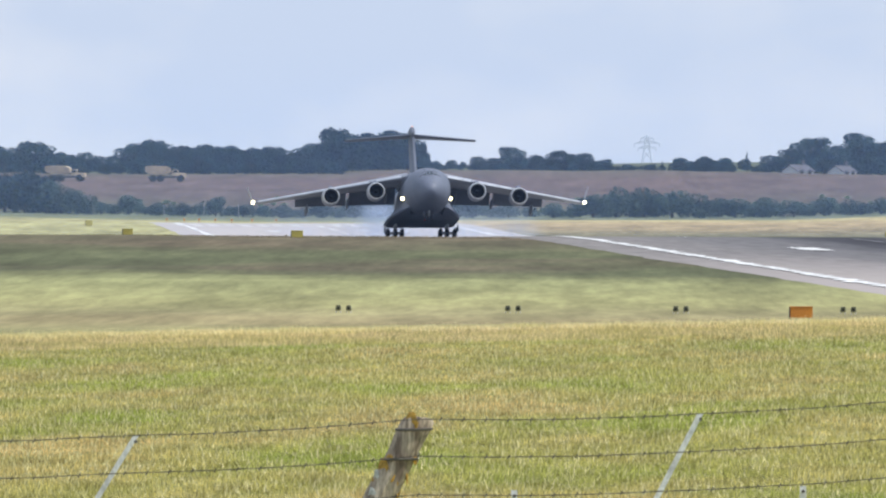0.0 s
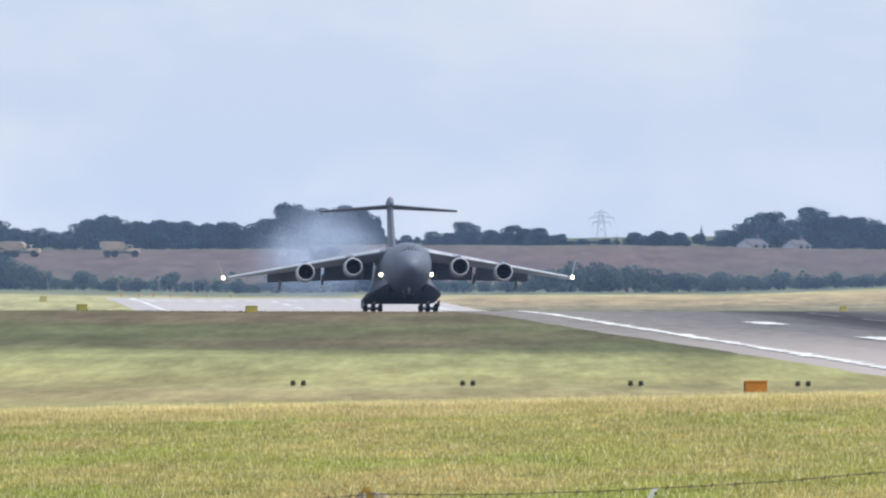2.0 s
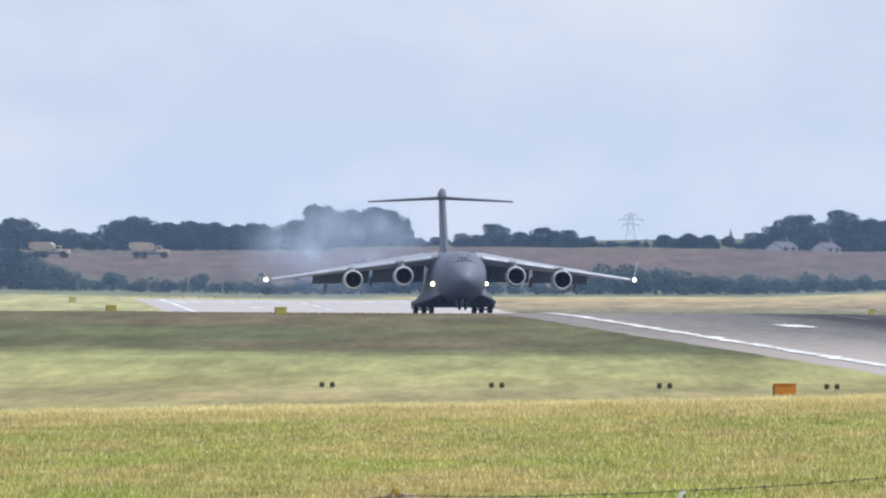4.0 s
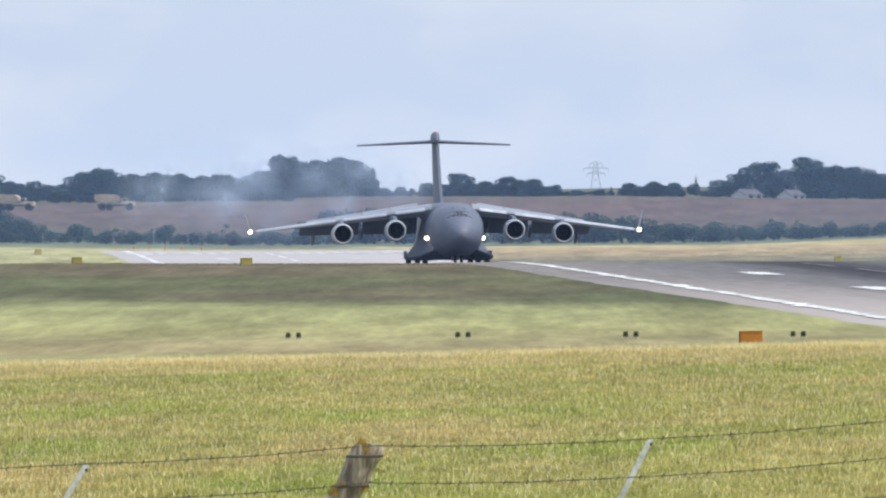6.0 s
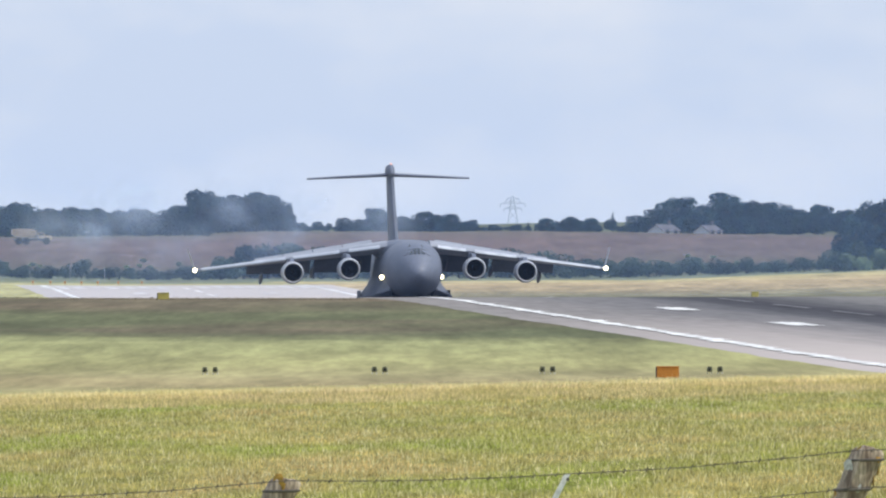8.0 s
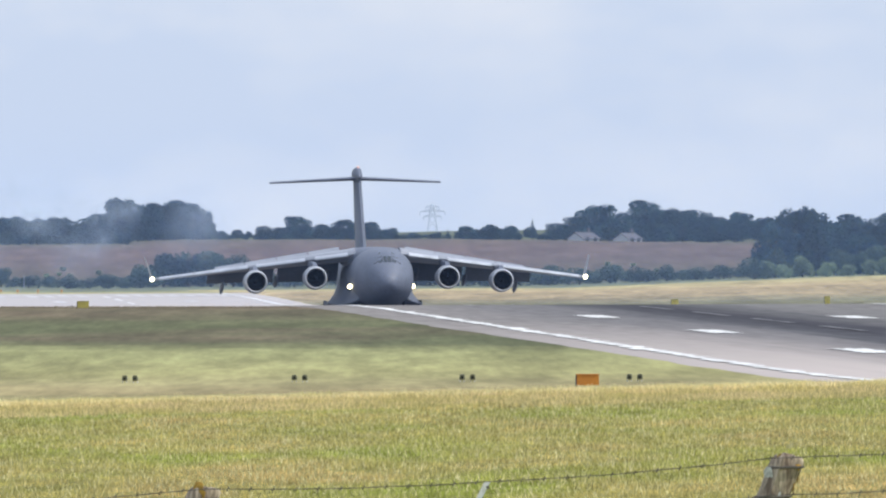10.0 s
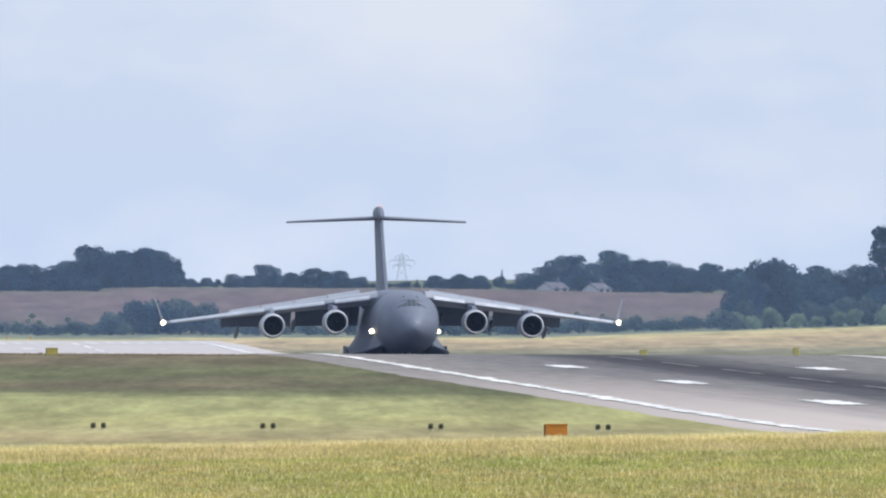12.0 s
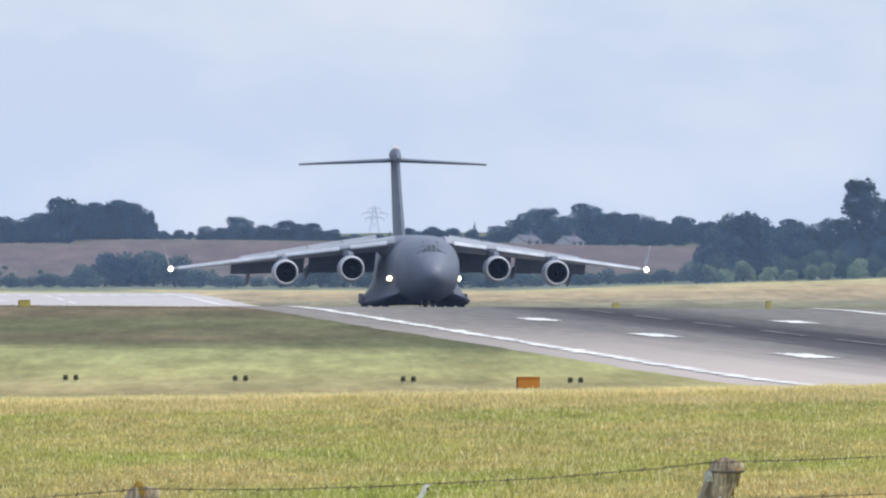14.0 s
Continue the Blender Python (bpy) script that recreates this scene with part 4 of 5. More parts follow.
def plant_rows():
    rng = random.Random(5)
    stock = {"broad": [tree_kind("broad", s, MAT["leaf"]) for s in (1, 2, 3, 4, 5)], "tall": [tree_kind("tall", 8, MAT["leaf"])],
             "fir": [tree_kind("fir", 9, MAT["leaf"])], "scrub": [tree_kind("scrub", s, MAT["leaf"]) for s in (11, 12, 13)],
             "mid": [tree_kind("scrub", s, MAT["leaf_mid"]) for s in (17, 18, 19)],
             "pale": [tree_kind("scrub", s, MAT["leaf_pale"]) for s in (15, 16)]}
    fresh = {k: list(v) for k, v in stock.items()}

    def plant(kind, u, v, wide, d, label, category, group):
        p = far(u, v, d)
        foot = height(p.x, p.y)
        tall = max(0.8, p.z - foot)
        if fresh[kind]:
            ob = fresh[kind].pop(0)
        else:
            src = rng.choice(stock[kind])
            ob = copy_thing(src, Matrix())
        top = 9.6
        s = tall / top
        ob.matrix_basis = Matrix.LocRotScale((p.x, p.y, foot - 0.05), Euler((0, 0, rng.uniform(0, 6.28))), (max(s * wide, 0.2), max(s * wide, 0.2), s))
        tagged(ob, label, category, group)

    row = sorted(w for w in WOOD if w[0] < 1740)
    tops = [w[0] for w in row], [w[1] for w in row]
    for k in range(62):
        u = -200 + k * 32 + rng.uniform(-10, 10)
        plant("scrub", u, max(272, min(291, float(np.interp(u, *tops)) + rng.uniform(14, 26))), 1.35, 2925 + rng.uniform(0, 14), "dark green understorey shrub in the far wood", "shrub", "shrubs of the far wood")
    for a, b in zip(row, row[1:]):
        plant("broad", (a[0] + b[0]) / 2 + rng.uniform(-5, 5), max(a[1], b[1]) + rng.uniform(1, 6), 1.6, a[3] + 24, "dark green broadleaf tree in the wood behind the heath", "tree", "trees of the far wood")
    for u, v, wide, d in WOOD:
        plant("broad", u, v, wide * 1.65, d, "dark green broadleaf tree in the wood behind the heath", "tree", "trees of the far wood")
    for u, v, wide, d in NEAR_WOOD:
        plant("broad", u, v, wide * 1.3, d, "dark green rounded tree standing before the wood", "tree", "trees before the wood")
    for u, v, wide, d in MID_WOOD:
        plant("mid", u, v, wide, d, "green rounded thicket at the foot of the wood", "shrub", "thickets before the wood")
    plant("tall", 2009, 189, 1.4, 2560, "tall airy tree rising above the wood", "tree", "")
    plant("tall", 2052, 226, 1.1, 2570, "tall airy tree rising above the wood", "tree", "")
    for u, v in ((1322, 268), (1172, 284), (1184, 290)):
        plant("fir", u, v, 0.9, 2950, "dark pointed conifer in the far wood", "tree", "")
    for (u0, v0, w0, d0), (u1, v1, w1, d1) in zip(SCRUB, SCRUB[1:]):
        plant("scrub" if u0 < 60 else "mid", (u0 + u1) / 2, max(v0, v1) + 2 + rng.uniform(-3, 5), 1.3, d0 - 26, "dense green shrub at the foot of the heath", "shrub", "shrubs along the heath")
    for u, v, wide, d in SCRUB:
        plant("scrub" if u < 60 or 640 < u < 745 else "mid", u, v - (6 if u > 1040 else 0), wide, d - 42, "dense green shrub at the foot of the heath", "shrub", "shrubs along the heath")
    for k in range(44):
        u, d = rng.uniform(160, 1560), rng.uniform(2606, 2655)
        x = (u - U0) * K * d
        tall = rng.uniform(0.8, 1.3)
        plant("pale", u, V0 + (EYE.z - height(x, d) - tall) / (K * d), 1.6, d, "low green heath bush on the rise", "shrub", "bushes on the heath")
    for u, v, wide, d in PALE_SCRUB:
        plant("pale", u, v, wide, d, "pale green willow shrub before the wood", "shrub", "pale shrubs before the wood")


plant_rows()


# ---- far things ----
def build_pylon(u, v, d):
    top = far(u, v, d)
    foot = height(top.x, top.y)
    h = top.z - foot
    base = tagged(new("electricity_pylon"), "grey steel lattice electricity pylon beyond the trees", "pylon", "pylons beyond the wood")
    base.matrix_basis = Matrix.Translation((top.x, top.y, foot))
    bm = bmesh.new()
    levels = [(0.0, 2.3), (0.3, 1.7), (0.55, 1.15), (0.75, 0.85), (0.9, 0.6), (1.0, 0.1)]
    for (a, wa), (b, wb) in zip(levels, levels[1:]):
        qa = [Vector((sx * wa, sy * wa, a * h)) for sx, sy in ((-1, -1), (1, -1), (1, 1), (-1, 1))]
        qb = [Vector((sx * wb, sy * wb, b * h)) for sx, sy in ((-1, -1), (1, -1), (1, 1), (-1, 1))]
        for i in range(4):
            rod(qa[i], qb[i], 0.22, 0.2, 5, bm=bm)
            rod(qa[i], qb[(i + 1) % 4], 0.12, 0.12, 4, bm=bm)
            rod(qa[(i + 1) % 4], qb[i], 0.12, 0.12, 4, bm=bm)
    part("tower", bm, MAT["lattice"], base)
    for z, w in ((0.64, 3.2), (0.78, 4.5), (0.91, 2.4)):
        bm = bmesh.new()
        for s in (-1, 1):
            rod((0, 0, z * h + 0.9), (s * w, 0, z * h), 0.16, 0.1, 5, bm=bm)
            rod((0, 0, z * h), (s * w, 0, z * h), 0.16, 0.1, 5, bm=bm)
            rod((s * w, 0, z * h), (s * w, 0, z * h - 1.4), 0.12, 0.12, 5, bm=bm)
        part("cross_arm", bm, MAT["lattice"], base)


def build_house(u, v, d, w, turn, label):
    p = far(u, v, d)
    foot = height(p.x, p.y)
    base = tagged(new("house"), label, "house", "houses by the wood")
    base.matrix_basis = pose(p.x, p.y, foot, 0, 0, turn)
    h = max(2.2, p.z - foot) * 0.30
    top = max(2.2, p.z - foot) - h
    bm = bmesh.new()
    rings = [[(x, -3.0, -0.2), (x, 3.0, -0.2), (x, 3.0, h), (x, 0, h + top - 0.15), (x, -3.0, h)] for x in (-w / 2, w / 2)]
    part("wall", loft(rings, bm=bm), MAT["render"], base, smooth_faces=False)
    for s in (-1, 1):
        bm = loft([[(x, s * 3.3, h - 0.1), (x, 0, h + top), (x, 0, h + top - 0.18), (x, s * 3.3, h - 0.28)] for x in (-w / 2 - 0.3, w / 2 + 0.3)])
        part("roof", bm, MAT["roof"], base, "dark slate roof", smooth_faces=False)
    part("chimney", block(w * 0.3, 0, h + top + 0.4, 0.7, 0.7, 1.4, 0.04), MAT["roof"], base, smooth_faces=False)
    for k in (-1, 1):
        win = part("window", block(k * w * 0.25, -3.03, h * 0.6, 1.1, 0.1, 1.0, 0.02), MAT["glass"], base, smooth_faces=False)
        part("window_frame", block(k * w * 0.25, -3.06, h * 0.6 - 0.56, 1.3, 0.16, 0.08), MAT["render"], win, smooth_faces=False)


def build_dump_truck(u, v, d, turn):
    """An articulated earth mover: cab and bonnet in front, tipping body behind."""
    p = far(u, v, d)
    base = tagged(new("dump_truck"), "dusty yellow articulated dump truck parked on the heath", "dump truck", "earth movers on the heath")
    base.matrix_basis = pose(p.x, p.y, height(p.x, p.y), 0, 0, turn)
    part("chassis", block(0, 0, 1.15, 8.6, 1.4, 0.5, 0.08), MAT["plant_dark"], base)
    part("bonnet", block(3.95, 0, 1.6, 2.0, 2.3, 1.1, 0.15), MAT["plant"], base)
    cab = part("cab", block(2.3, 0, 2.2, 1.5, 2.3, 1.5, 0.12), MAT["plant"], base)
    for s in (-1, 1):
        part("cab_window", block(2.3, s * 1.16, 2.5, 1.1, 0.06, 0.6, 0.02), MAT["glass"], cab)
    part("windscreen", block(3.06, 0, 2.5, 0.06, 1.9, 0.6, 0.02), MAT["glass"], cab)
    rings = []
    for x, lo, hi, w in ((1.2, 2.2, 3.3, 1.45), (0.2, 1.9, 3.8, 1.5), (-3.4, 1.9, 3.9, 1.5), (-4.9, 2.4, 3.7, 1.5)):
        rings.append([(x, -w, hi), (x, -w * 0.8, lo), (x, w * 0.8, lo), (x, w, hi)])
    part("tipping_body", loft(rings), MAT["plant"], base, smooth_faces=False)
    for x in (3.6, -1.3, -3.1):
        for s in (-1, 1):
            bm = bmesh.new()
            loft([[(x + 0.85 * q * math.cos(a * 0.349), s * 1.25 + o, 0.85 + 0.85 * q * math.sin(a * 0.349)) for a in range(18)]
                  for o, q in ((-0.3, 0.5), (-0.3, 0.92), (0, 1.0), (0.3, 0.92), (0.3, 0.5))], bm=bm)
            part("wheel", bm, MAT["rubber"], base, "large black tyre")


build_pylon(1145, 240, 4150)
build_pylon(588, 224, 4300)
build_house(1412, 309, 2915, 5.4, 40, "white rendered house with a dark roof among trees")
build_house(1490, 314, 2915, 4.4, 40, "white rendered house with a dark roof among trees")
build_dump_truck(116, 310, 2806, -9)
build_dump_truck(293, 310, 2806, 6)


# ---- airfield furniture ----
def build_papi(u, d=599.0):
    """An approach slope unit: two dark lamp boxes on short legs."""
    x = (u - U0) * K * d
    base = tagged(new("approach_light_unit"), "pair of dark approach slope lamps on short legs in mown grass", "airfield light", "approach slope lights")
    base.matrix_basis = Matrix.Translation((x, d, height(x, d)))
    for s in (-1, 1):
        cx = s * 0.27
        box = part("lamp_box", loft([oval(y, cx, 0.235, w, h, 18, 3.2) for y, w, h in
                                     ((-0.34, 0.09, 0.08), (-0.30, 0.135, 0.115), (-0.12, 0.15, 0.125), (0.36, 0.14, 0.12), (0.44, 0.09, 0.08))]), MAT["papi"], base, "weathered olive lamp housing")
        part("visor", loft([[(cx - w, y, 0.345), (cx + w, y, 0.345), (cx + w * 0.7, y, 0.40), (cx - w * 0.7, y, 0.40)] for y, w in ((-0.44, 0.13), (0.1, 0.12))]), MAT["papi"], box, smooth_faces=False)
        part("lens", lathe_y([(-0.37, 0.06), (-0.34, 0.07), (-0.31, 0.07)], cx, 0.235, 16, caps=True), MAT["glass"], box)
        for lx in (-0.11, 0.11):
            for ly in (-0.15, 0.32):
                part("leg", rod((cx + lx, ly, -0.1), (cx + lx, ly, 0.11), 0.02, n=6), MAT["galv"], base)


def build_sign(u, d, w, h, mat, label, turn=0.0):
    x = (u - U0) * K * d
    base = tagged(new("airfield_sign"), label, "sign", "airfield signs")
    base.matrix_basis = pose(x, d, height(x, d), 0, 0, turn)
    lift = 0.05
    part("face", block(0, 0, lift + h / 2, w, 0.28, h, 0.03), mat, base, smooth_faces=False)
    part("frame", block(0, 0, lift + h + 0.02, w + 0.06, 0.34, 0.05, 0.01), mat, base, smooth_faces=False)
    part("end_bracket", block(-w / 2 - 0.03, 0, lift + h / 2, 0.05, 0.32, h + 0.06, 0.01), MAT["plant_dark"], base, smooth_faces=False)
    for s in (-0.38, 0, 0.38):
        part("leg", rod((s * w, 0, -0.15), (s * w, 0, lift + 0.02), 0.03, n=8), MAT["galv"], base)


for u in (608, 908, 1205, 1501):
    build_papi(u)
build_sign(1418, 578, 1.12, 0.54, MAT["sign_orange"], "orange sheet metal airfield sign standing in grass")
build_sign(526, 985, 0.98, 0.55, MAT["sign_yellow"], "small yellow airfield sign on the grass rise")
build_sign(226, 985, 0.85, 0.45, MAT["sign_yellow"], "small yellow airfield sign on the grass rise")
build_sign(157, 2080, 1.2, 1.0, MAT["sign_yellow"], "small yellow airfield sign on the grass rise")
build_sign(1843, 1500, 0.7, 1.1, MAT["sign_yellow"], "small yellow airfield sign beside the runway")
build_sign(1573, 1500, 0.9, 0.8, MAT["sign_yellow"], "small yellow airfield sign beside the runway")


def build_approach_lamp(u, d):
    x = (u - U0) * K * d
    base = tagged(new("approach_lamp"), "small orange approach lamp on a post beyond the runway", "airfield light", "approach lamps")
    base.matrix_basis = Matrix.Translation((x, d, height(x, d)))
    part("post", rod((0, 0, -0.2), (0, 0, 0.55), 0.06, 0.05, 8), MAT["sign_orange"], base)
    part("lamp_head", loft([oval(y, 0, 0.66, r, r, 12) for y, r in ((-0.22, 0.12), (-0.16, 0.2), (0.08, 0.2), (0.22, 0.08))]), MAT["sign_orange"], base)


def build_mast(u, d, tall):
    x = (u - U0) * K * d
    base = tagged(new("marker_mast"), "slender pale mast standing before the heath scrub", "mast", "masts before the heath")
    base.matrix_basis = Matrix.Translation((x, d, height(x, d)))
    part("pole", rod((0, 0, -0.2), (0, 0, tall), 0.06, 0.05, 8), MAT["mast"], base)
    part("cap", block(0, 0, tall, 0.2, 0.2, 0.2, 0.04), MAT["mast"], base)


for u in (295, 326, 352, 381, 410, 446, 488):
    build_approach_lamp(u, 2172)
for u, tall in ((165, 2.3), (290, 2.0), (361, 2.6), (422, 2.5)):
    build_mast(u, 2488, tall)


# ---- the fence ----
FENCE_D = 40.0


def wire_v(u, k):
    """Height of the k-th wire on the panorama."""
    return float(np.interp(u, [-300, 0, 240, 738, 1238, 1772, 2400], [790, 776, 771, 742, 733, 692, 660])) + (0, 66, 134)[k]


def build_post(u, v, lean, seed):
    rng = random.Random(seed)
    top = far(u, v, FENCE_D)
    foot_z = height(top.x, FENCE_D) - 0.15
    base = tagged(new("fence_post"), "leaning weathered wooden fence post with orange lichen", "fence post", "wooden fence posts")
    base.matrix_basis = Matrix.Translation((top.x, top.y, top.z))
    rings = []
    length = top.z - foot_z
    for k in range(15):
        h = (0.0, 0.012, 0.05, 0.1, 0.15, 0.2, 0.25, 0.3, 0.4, 0.5, 0.65, 0.8, 1.0, 1.2, 1.4)[k]
        if h > length:
            h = length
        ring = []
        for i in range(28):
            a = 2 * math.pi * i / 28
            r = 0.056 + 0.005 * noise.noise(Vector((a * 5.0, seed * 3.0, h * 0.8))) + 0.012 * h + 0.005 * noise.noise(Vector((math.cos(a) * 2, math.sin(a) * 2, h * 5 + seed))) + 0.003 * noise.noise(Vector((a * 3, seed, h * 22)))
            r *= 0.86 if k == 0 else 1
            ring.append((r * math.cos(a) - lean * h, r * math.sin(a), -h + ((0.016 * math.cos(a + 2) + 0.014 * noise.noise(Vector((a * 2, seed, 9)))) if k < 3 else 0)))
        rings.append(ring)
    part("post", loft(rings), MAT["wood"], base)
    for h in (0.032, 0.135):
        ring = [[(-lean * (h + d) + (0.0625 + q) * math.cos(a * 0.3142), (0.0625 + q) * math.sin(a * 0.3142), -h - d) for a in range(20)]
                for d, q in ((-0.005, -0.002), (-0.003, 0.004), (0.003, 0.004), (0.005, -0.002))]
        part("wire_tie", loft(ring, caps=False), MAT["wire"], base, "rusty wire tie")
    for k in range(14):
        a = rng.uniform(-2.9, 0.2) if k < 9 else rng.uniform(-0.5, 0.4)
        h = rng.uniform(0.0, 0.26)
        bm = bmesh.new()
        bmesh.ops.create_icosphere(bm, subdivisions=2, radius=1.0)
        s = rng.uniform(0.010, 0.026)
        for vert in bm.verts:
            n = 1 + 0.5 * noise.noise(vert.co * 2.0 + Vector((k, seed, 0)))
            vert.co = Vector((vert.co.x * s * n, vert.co.y * s * n * 0.18, vert.co.z * s * n * 1.5))
        m = Matrix.Translation((0.053 * math.cos(a) - lean * h, 0.053 * math.sin(a), -h)) @ Matrix.Rotation(a + 1.57, 4, "Z")
        part("lichen_patch", bm, MAT["lichen_pale"] if k % 4 == 3 else MAT["lichen"], base, "orange lichen" if k % 4 != 3 else "pale lichen", m)


def build_stake(u, v, lean, wide, label):
    """An angle-iron fence stake, leaning."""
    top = far(u, v, FENCE_D + 0.03)
    length = top.z - height(top.x, FENCE_D) + 0.15
    base = tagged(new("fence_stake"), label, "fence stake", "steel fence stakes")
    base.matrix_basis = Matrix.Translation(top)
    w, t = wide, 0.004
    sect = [(0, 0), (w, 0), (w, t), (t, t), (t, w), (0, w)]
    part("bar", loft([[(x - w / 2 - lean * h, y, -h) for x, y in sect] for h in (0, length)]), MAT["galv"], base, smooth_faces=False)
    part("bolt", rod((0, -0.012, -0.02), (0, 0.01, -0.02), 0.006, n=8), MAT["wire"], base)


def build_wire(k):
    """A strand of barbed wire: two twisted cores, with barbs."""
    base = tagged(new("barbed_wire"), "rusty strand of barbed wire strung between the fence posts", "barbed wire", "strands of the fence")
    bm = bmesh.new()
    us = list(range(-300, 2401, 20))
    pts = []
    for u in us:
        sag = 5.0 * abs(math.sin((u + 262) * math.pi / 500.0)) + 1.2 * noise.noise(Vector((u * 0.01, k, 0)))
        pts.append(far(u, wire_v(u, k) + sag, FENCE_D - 0.075))
    for phase in (0, math.pi):
        rings = []
        for i, p in enumerate(pts):
            o = Vector((0, math.cos(i * 1.1 + phase), math.sin(i * 1.1 + phase))) * 0.0011
            rings.append([p + o + Vector((0, math.cos(a * 1.2566), math.sin(a * 1.2566))) * 0.0011 for a in range(5)])
        loft(rings, bm=bm)
    part("strand", bm, MAT["wire"], base)
    for i, p in enumerate(pts):
        if i % 2 == 0:
            bm = rod(p + Vector((-0.003, 0.005, -0.008)), p + Vector((0.003, -0.005, 0.008)), 0.0014, n=5)
            rod(p + Vector((0.005, 0.005, 0.006)), p + Vector((-0.005, -0.005, -0.006)), 0.0014, n=5, bm=bm)
            part("barb", bm, MAT["wire"], base)


build_post(741, 744, 0.50, 3)
build_post(1774, 694, 0.45, 8)
build_stake(240, 772, 0.62, 0.021, "pale galvanised angle-iron stake leaning in the fence")
build_stake(1240, 732, 0.52, 0.021, "pale galvanised angle-iron stake leaning in the fence")
build_stake(910, 868, 0.0, 0.022, "short galvanised stake beside the fence")
build_stake(1421, 860, 0.0, 0.022, "short galvanised stake beside the fence")
for k in range(3):
    build_wire(k)


# ---- grass of the near field ----
def blades(name, count, y0, y1, tall, wide, mat, label, seed, bias=1.0, beside_runway=False):
    """Loose blades over the field as far as the brow, thick enough to hide the soil."""
    rng = np.random.default_rng(seed)
    inv = rng.uniform(1 / y1, 1 / y0, count)
    y = np.where(rng.uniform(size=count) < bias, 1 / inv, rng.uniform(y0, y1, count))
    x = (rng.uniform(-80, 2180, count) - U0) * K * y
    if beside_runway:
        keep = x < 53.6 - AXIS * (y - 612) - 34
        x, y = x[keep], y[keep]
        count = len(x)
        z = np.array([height(float(a), float(b)) for a, b in zip(x, y)]) - 0.02
    else:
        z = np.interp(y, PY, PZ) + np.interp(y, FY, FZ) * x - 0.01
    clump = 0.8 + 0.32 * np.sin(x * 3.1 + np.sin(y * 0.9) * 2) * np.sin(y * 0.53 + x * 0.7)
    h = tall * rng.uniform(0.45, 1.25, count) * clump
    w = wide * rng.uniform(0.6, 1.3, count)
    a = rng.uniform(0, 2 * np.pi, count)
    lx, ly = rng.normal(0, 0.3, count) * h, rng.normal(0, 0.3, count) * h
    p = np.stack([x, y, z], 1)
    side = np.stack([np.cos(a) * w, np.sin(a) * w, np.zeros(count)], 1)
    tip = p + np.stack([lx, ly, h], 1)
    v = np.stack([p - side, p + side, tip], 1).reshape(-1, 3)
    me = bpy.data.meshes.new(name)
    me.vertices.add(count * 3)
    me.vertices.foreach_set("co", v.ravel())
    me.loops.add(count * 3)
    me.loops.foreach_set("vertex_index", np.arange(count * 3))
    me.polygons.add(count)
    me.polygons.foreach_set("loop_start", np.arange(count) * 3)
    me.polygons.foreach_set("loop_total", np.full(count, 3))
    me.materials.append(mat)
    me.update(calc_edges=True)
    me.validate()
    tagged(new(name, me), label, "grass", kind="stuff")


blades("field_grass", 540000, 106, 247, 0.08, 0.0080, MAT["grass"], "green and straw coloured mown field grass", 21, 0.8)
blades("straw_grass", 120000, 232, 262, 0.15, 0.010, MAT["straw"], "dry straw coloured grass along the field's brow", 22, 0.5)
blades("fringe_grass", 46000, 250, 264, 0.17, 0.011, MAT["seed"], "pale ripe grass fringe on the field's brow", 25, 0.5)
blades("seed_grass", 52000, 106, 254, 0.12, 0.0085, MAT["seed"], "scattered dry seed stalks in the field", 23, 0.35)

blades("rough_grass", 11000, 978, 1012, 0.17, 0.03, MAT["rough"], "rough uncut grass gone to seed on the rise", 24, 0.5, True)


# ---- tyre smoke ----
def wisp(radius, mat, seed):
    """A shallow torn bowl of smoke."""
    bm = bmesh.new()
    rings = []
    for k in range(1, 7):
        q = k / 6
        rings.append([Vector((q * math.cos(a * 0.393), -0.35 * (1 - q * q) + 0.1 * noise.noise(Vector((q * 3, a, seed))), q * math.sin(a * 0.393))) for a in range(16)])
    loft(rings, caps=False, bm=bm)
    bm.verts.ensure_lookup_table()
    bm.faces.new([bm.verts[i] for i in range(16)])
    bmesh.ops.recalc_face_normals(bm, faces=bm.faces)
    me = bpy.data.meshes.new("smoke_wisp")
    bm.to_mesh(me)
    bm.free()
    me.polygons.foreach_set("use_smooth", [True] * len(me.polygons))
    me.materials.append(mat)
    ob = new("smoke_wisp", me)
    ob.scale = (radius, radius, radius)
    return tagged(ob, "thin drifting wisp of white tyre smoke", "smoke", "tyre smoke")


thin, thick = smoke_material("thin_smoke", 0.34), smoke_material("thick_smoke", 0.55)
WISPS = []
smoke_rng = random.Random(12)
for k in range(30):
    big = k >= 7
    a, q = smoke_rng.uniform(0, 6.28), math.sqrt(smoke_rng.uniform(0.02, 1.0))
    WISPS.append((wisp(smoke_rng.uniform(5.0, 8.0) if big else smoke_rng.uniform(2.6, 4.2), thin if big else thick, k),
                  big, math.cos(a) * q, math.sin(a) * q, smoke_rng.uniform(-25, 25), smoke_rng.uniform(-8, 8)))
# seconds, middle of the cloud on the panorama, spread
CLOUD = [(0, 672, 378, 18), (0.5, 658, 350, 30), (1.0, 650, 336, 46), (1.5, 646, 322, 64), (2.0, 642, 310, 80), (2.7, 635, 298, 98), (3.8, 622, 290, 122),
         (5.0, 602, 284, 185), (6.5, 570, 278, 290), (8.2, 540, 274, 440), (11.0, 120, 272, 480), (14.0, -480, 268, 600)]


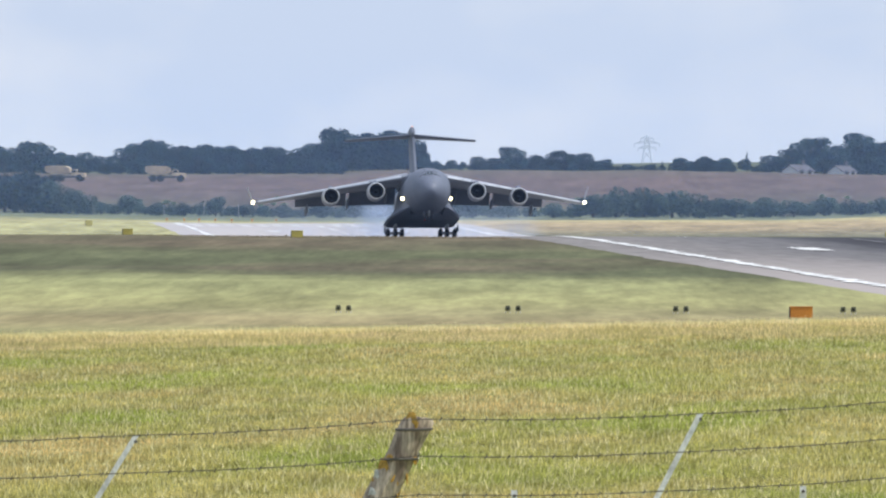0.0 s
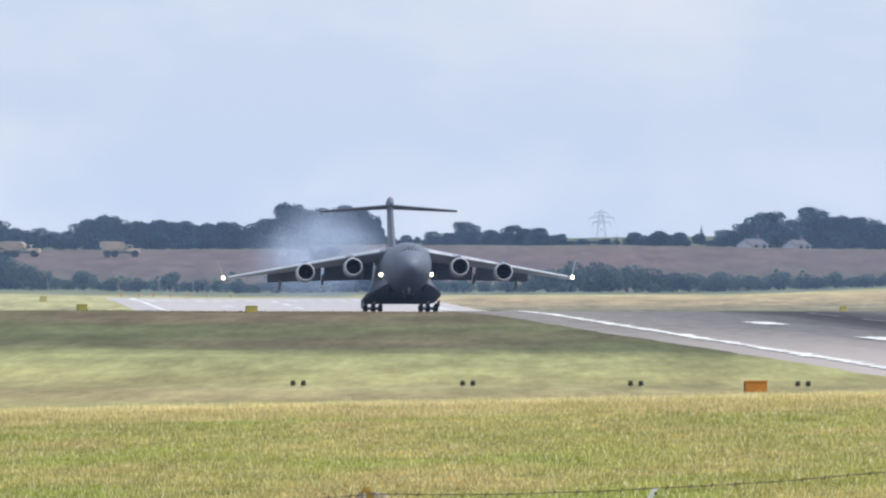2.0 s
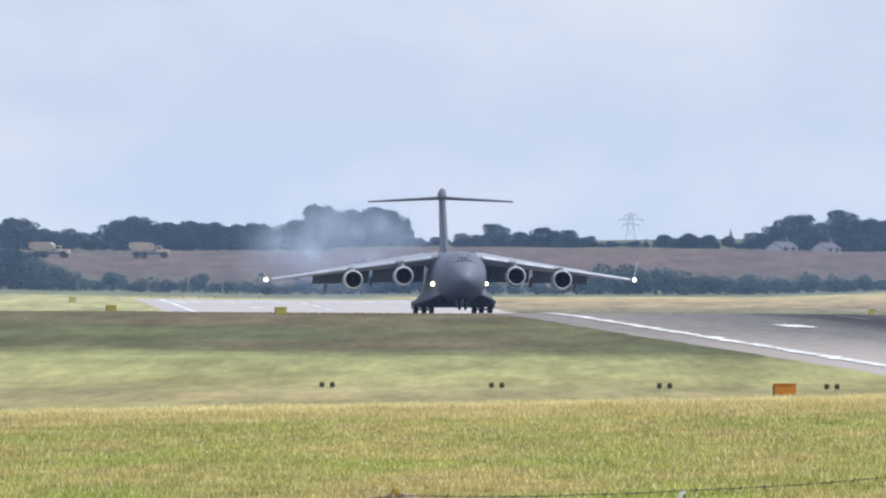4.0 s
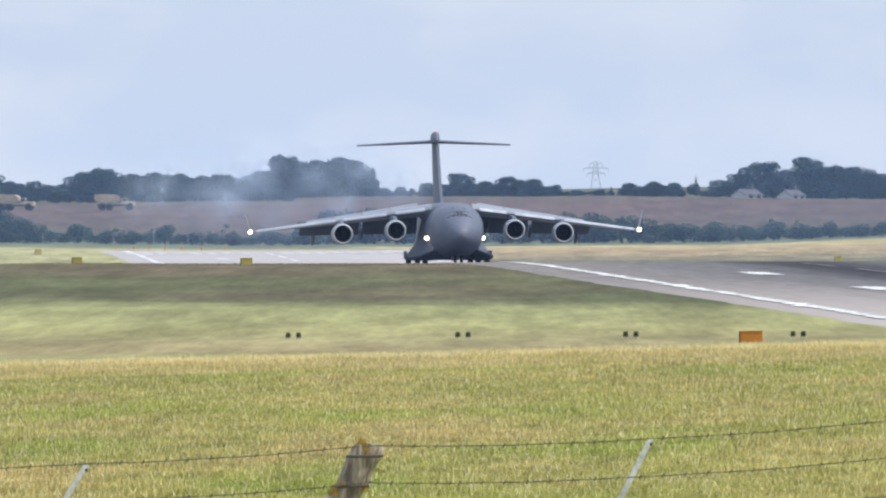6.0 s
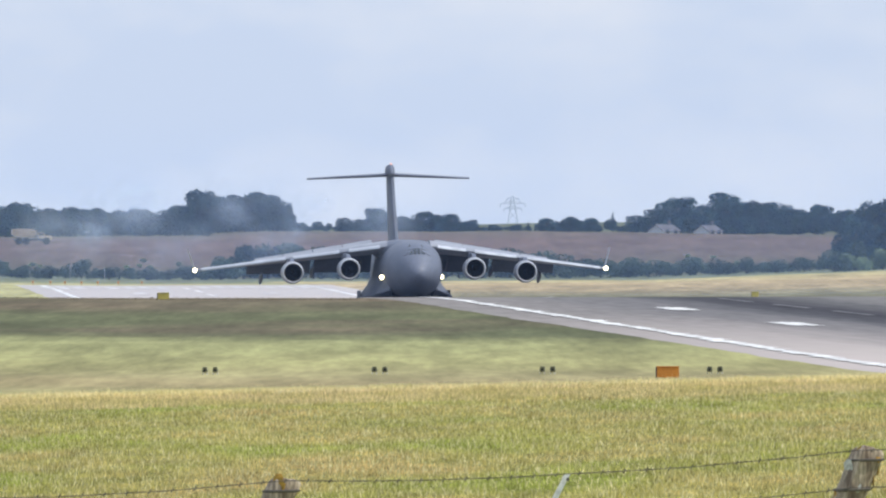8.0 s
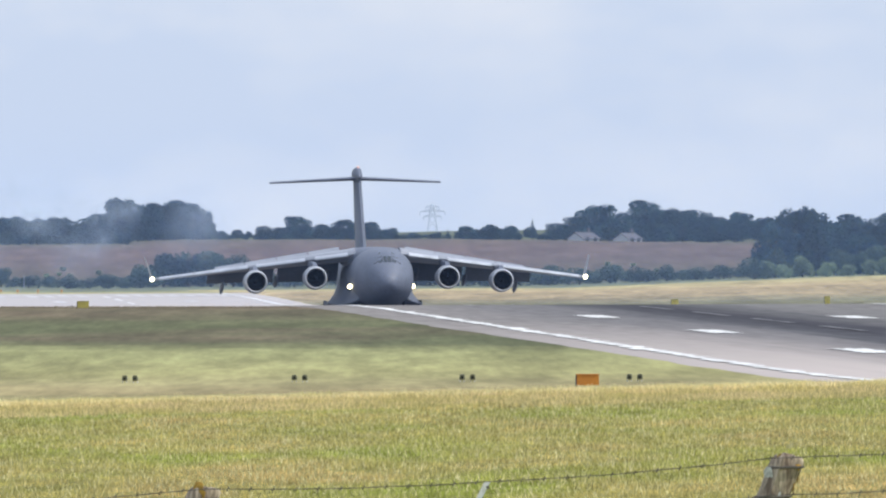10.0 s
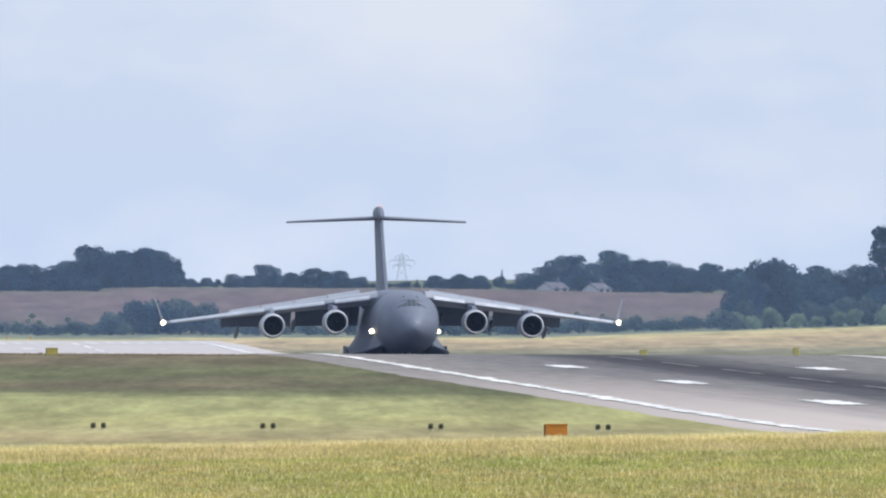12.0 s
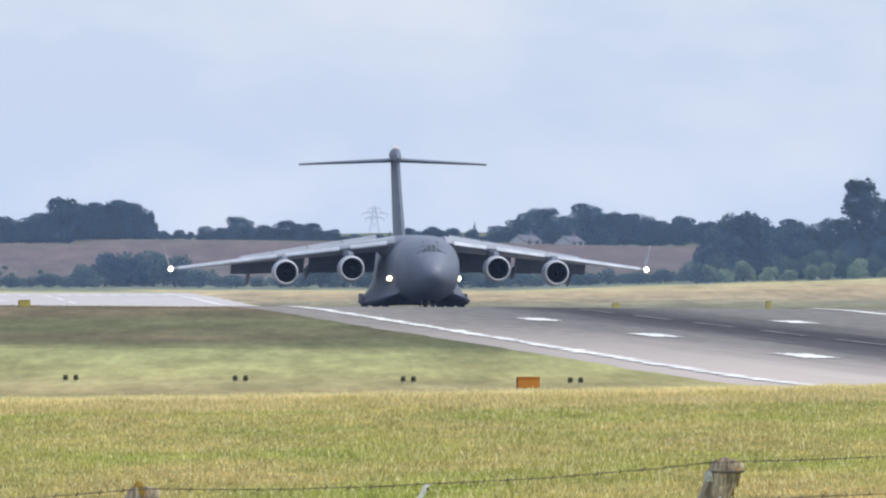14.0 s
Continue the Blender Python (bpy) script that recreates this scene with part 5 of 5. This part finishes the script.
# ---- summer haze, imitated by thin blue-tinted translucent sheets added across the view ----
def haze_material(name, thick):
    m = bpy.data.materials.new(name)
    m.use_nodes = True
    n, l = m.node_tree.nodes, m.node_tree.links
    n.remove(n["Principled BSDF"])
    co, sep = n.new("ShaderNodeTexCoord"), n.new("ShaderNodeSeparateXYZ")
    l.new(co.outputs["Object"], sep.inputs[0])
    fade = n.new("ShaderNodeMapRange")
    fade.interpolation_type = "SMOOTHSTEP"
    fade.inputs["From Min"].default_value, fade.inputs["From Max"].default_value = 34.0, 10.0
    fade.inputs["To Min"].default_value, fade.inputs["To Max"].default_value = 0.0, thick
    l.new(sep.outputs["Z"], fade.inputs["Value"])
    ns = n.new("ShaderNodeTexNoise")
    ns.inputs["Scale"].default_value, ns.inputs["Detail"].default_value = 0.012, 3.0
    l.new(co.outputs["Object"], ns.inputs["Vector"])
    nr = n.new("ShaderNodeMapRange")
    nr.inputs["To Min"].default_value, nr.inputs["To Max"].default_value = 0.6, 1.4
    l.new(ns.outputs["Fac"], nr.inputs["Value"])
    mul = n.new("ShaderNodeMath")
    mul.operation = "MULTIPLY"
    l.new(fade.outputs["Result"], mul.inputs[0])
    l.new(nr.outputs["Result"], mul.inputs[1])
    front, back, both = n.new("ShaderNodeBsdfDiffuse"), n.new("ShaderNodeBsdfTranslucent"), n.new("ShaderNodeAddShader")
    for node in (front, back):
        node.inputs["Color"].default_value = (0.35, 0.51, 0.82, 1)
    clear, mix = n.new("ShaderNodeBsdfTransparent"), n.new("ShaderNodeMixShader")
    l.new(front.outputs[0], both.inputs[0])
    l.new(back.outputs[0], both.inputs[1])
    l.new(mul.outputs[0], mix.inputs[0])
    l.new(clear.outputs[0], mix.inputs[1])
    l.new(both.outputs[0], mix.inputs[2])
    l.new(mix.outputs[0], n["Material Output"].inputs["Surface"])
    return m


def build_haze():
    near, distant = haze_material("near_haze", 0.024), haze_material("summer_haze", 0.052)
    # the nearest sheet stands before the aircraft and lifts its dark tones
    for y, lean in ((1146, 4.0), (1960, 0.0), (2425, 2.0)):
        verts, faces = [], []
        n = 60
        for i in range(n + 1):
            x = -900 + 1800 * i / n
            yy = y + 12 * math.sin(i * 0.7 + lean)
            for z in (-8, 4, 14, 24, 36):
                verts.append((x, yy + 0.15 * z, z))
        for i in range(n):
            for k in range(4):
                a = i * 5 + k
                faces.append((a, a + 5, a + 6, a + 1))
        tagged(mesh_object("haze_sheet", verts, faces, near if y < 1200 else distant), "thin bluish translucent sheet standing in for distance haze", "haze", kind="stuff")


build_haze()


def motions():
    walk(freighter, [(t, pose(x, y, z, -pitch, 0, 4.2)) for t, x, y, z, pitch in ROLLOUT])
    # the legs hang long at touchdown and are pressed home as the weight comes on
    for leg in moving["gear"]:
        walk(leg, [(t, pose(0, 0, d)) for t, d in ((0, -1.4), (0.8, -1.32), (1.5, -1.22), (2.7, -1.0), (4.0, -0.45), (5.2, -0.05), (8, 0), (14, 0))])
    walk(moving["nose"], [(t, pose(0, 0, d)) for t, d in ((0, -0.45), (3.0, -0.45), (4.4, -0.2), (5.4, 0), (14, 0))])
    # the spoilers rise after the wheels touch
    for ob, hinge, axis in moving["spoiler"]:
        rows = []
        for t, a in ((0, 0), (0.8, 2), (2.0, 14), (2.7, 20), (5, 24), (14, 24)):
            rows.append((t, Matrix.Translation(hinge) @ Matrix.Rotation(radians(a), 4, axis)))
        walk(ob, rows)
    # smoke leaves the wheels, rises, drifts with the wind and thins out
    for ob, big, ox, oz, depth, turn in WISPS:
        rows = []
        for t, u, v, spread in CLOUD:
            side, rise = ox * spread, oz * min(spread, 85) * 0.85
            if big and t < 0.4:
                # still a low trail along the runway
                side, rise = ox * 210 + 50, 44 + oz * 8
            elif big and t < 0.8:
                side, rise = ox * 75, oz * 36 + 14
            elif big and t < 1.2:
                side, rise = ox * 78, oz * 66
            p = far(u + side, v + rise, 1790 + depth)
            rows.append((t, pose(p.x, p.y, p.z, 0, turn * t * 0.6, 0)))
        walk(ob, rows)


motions()
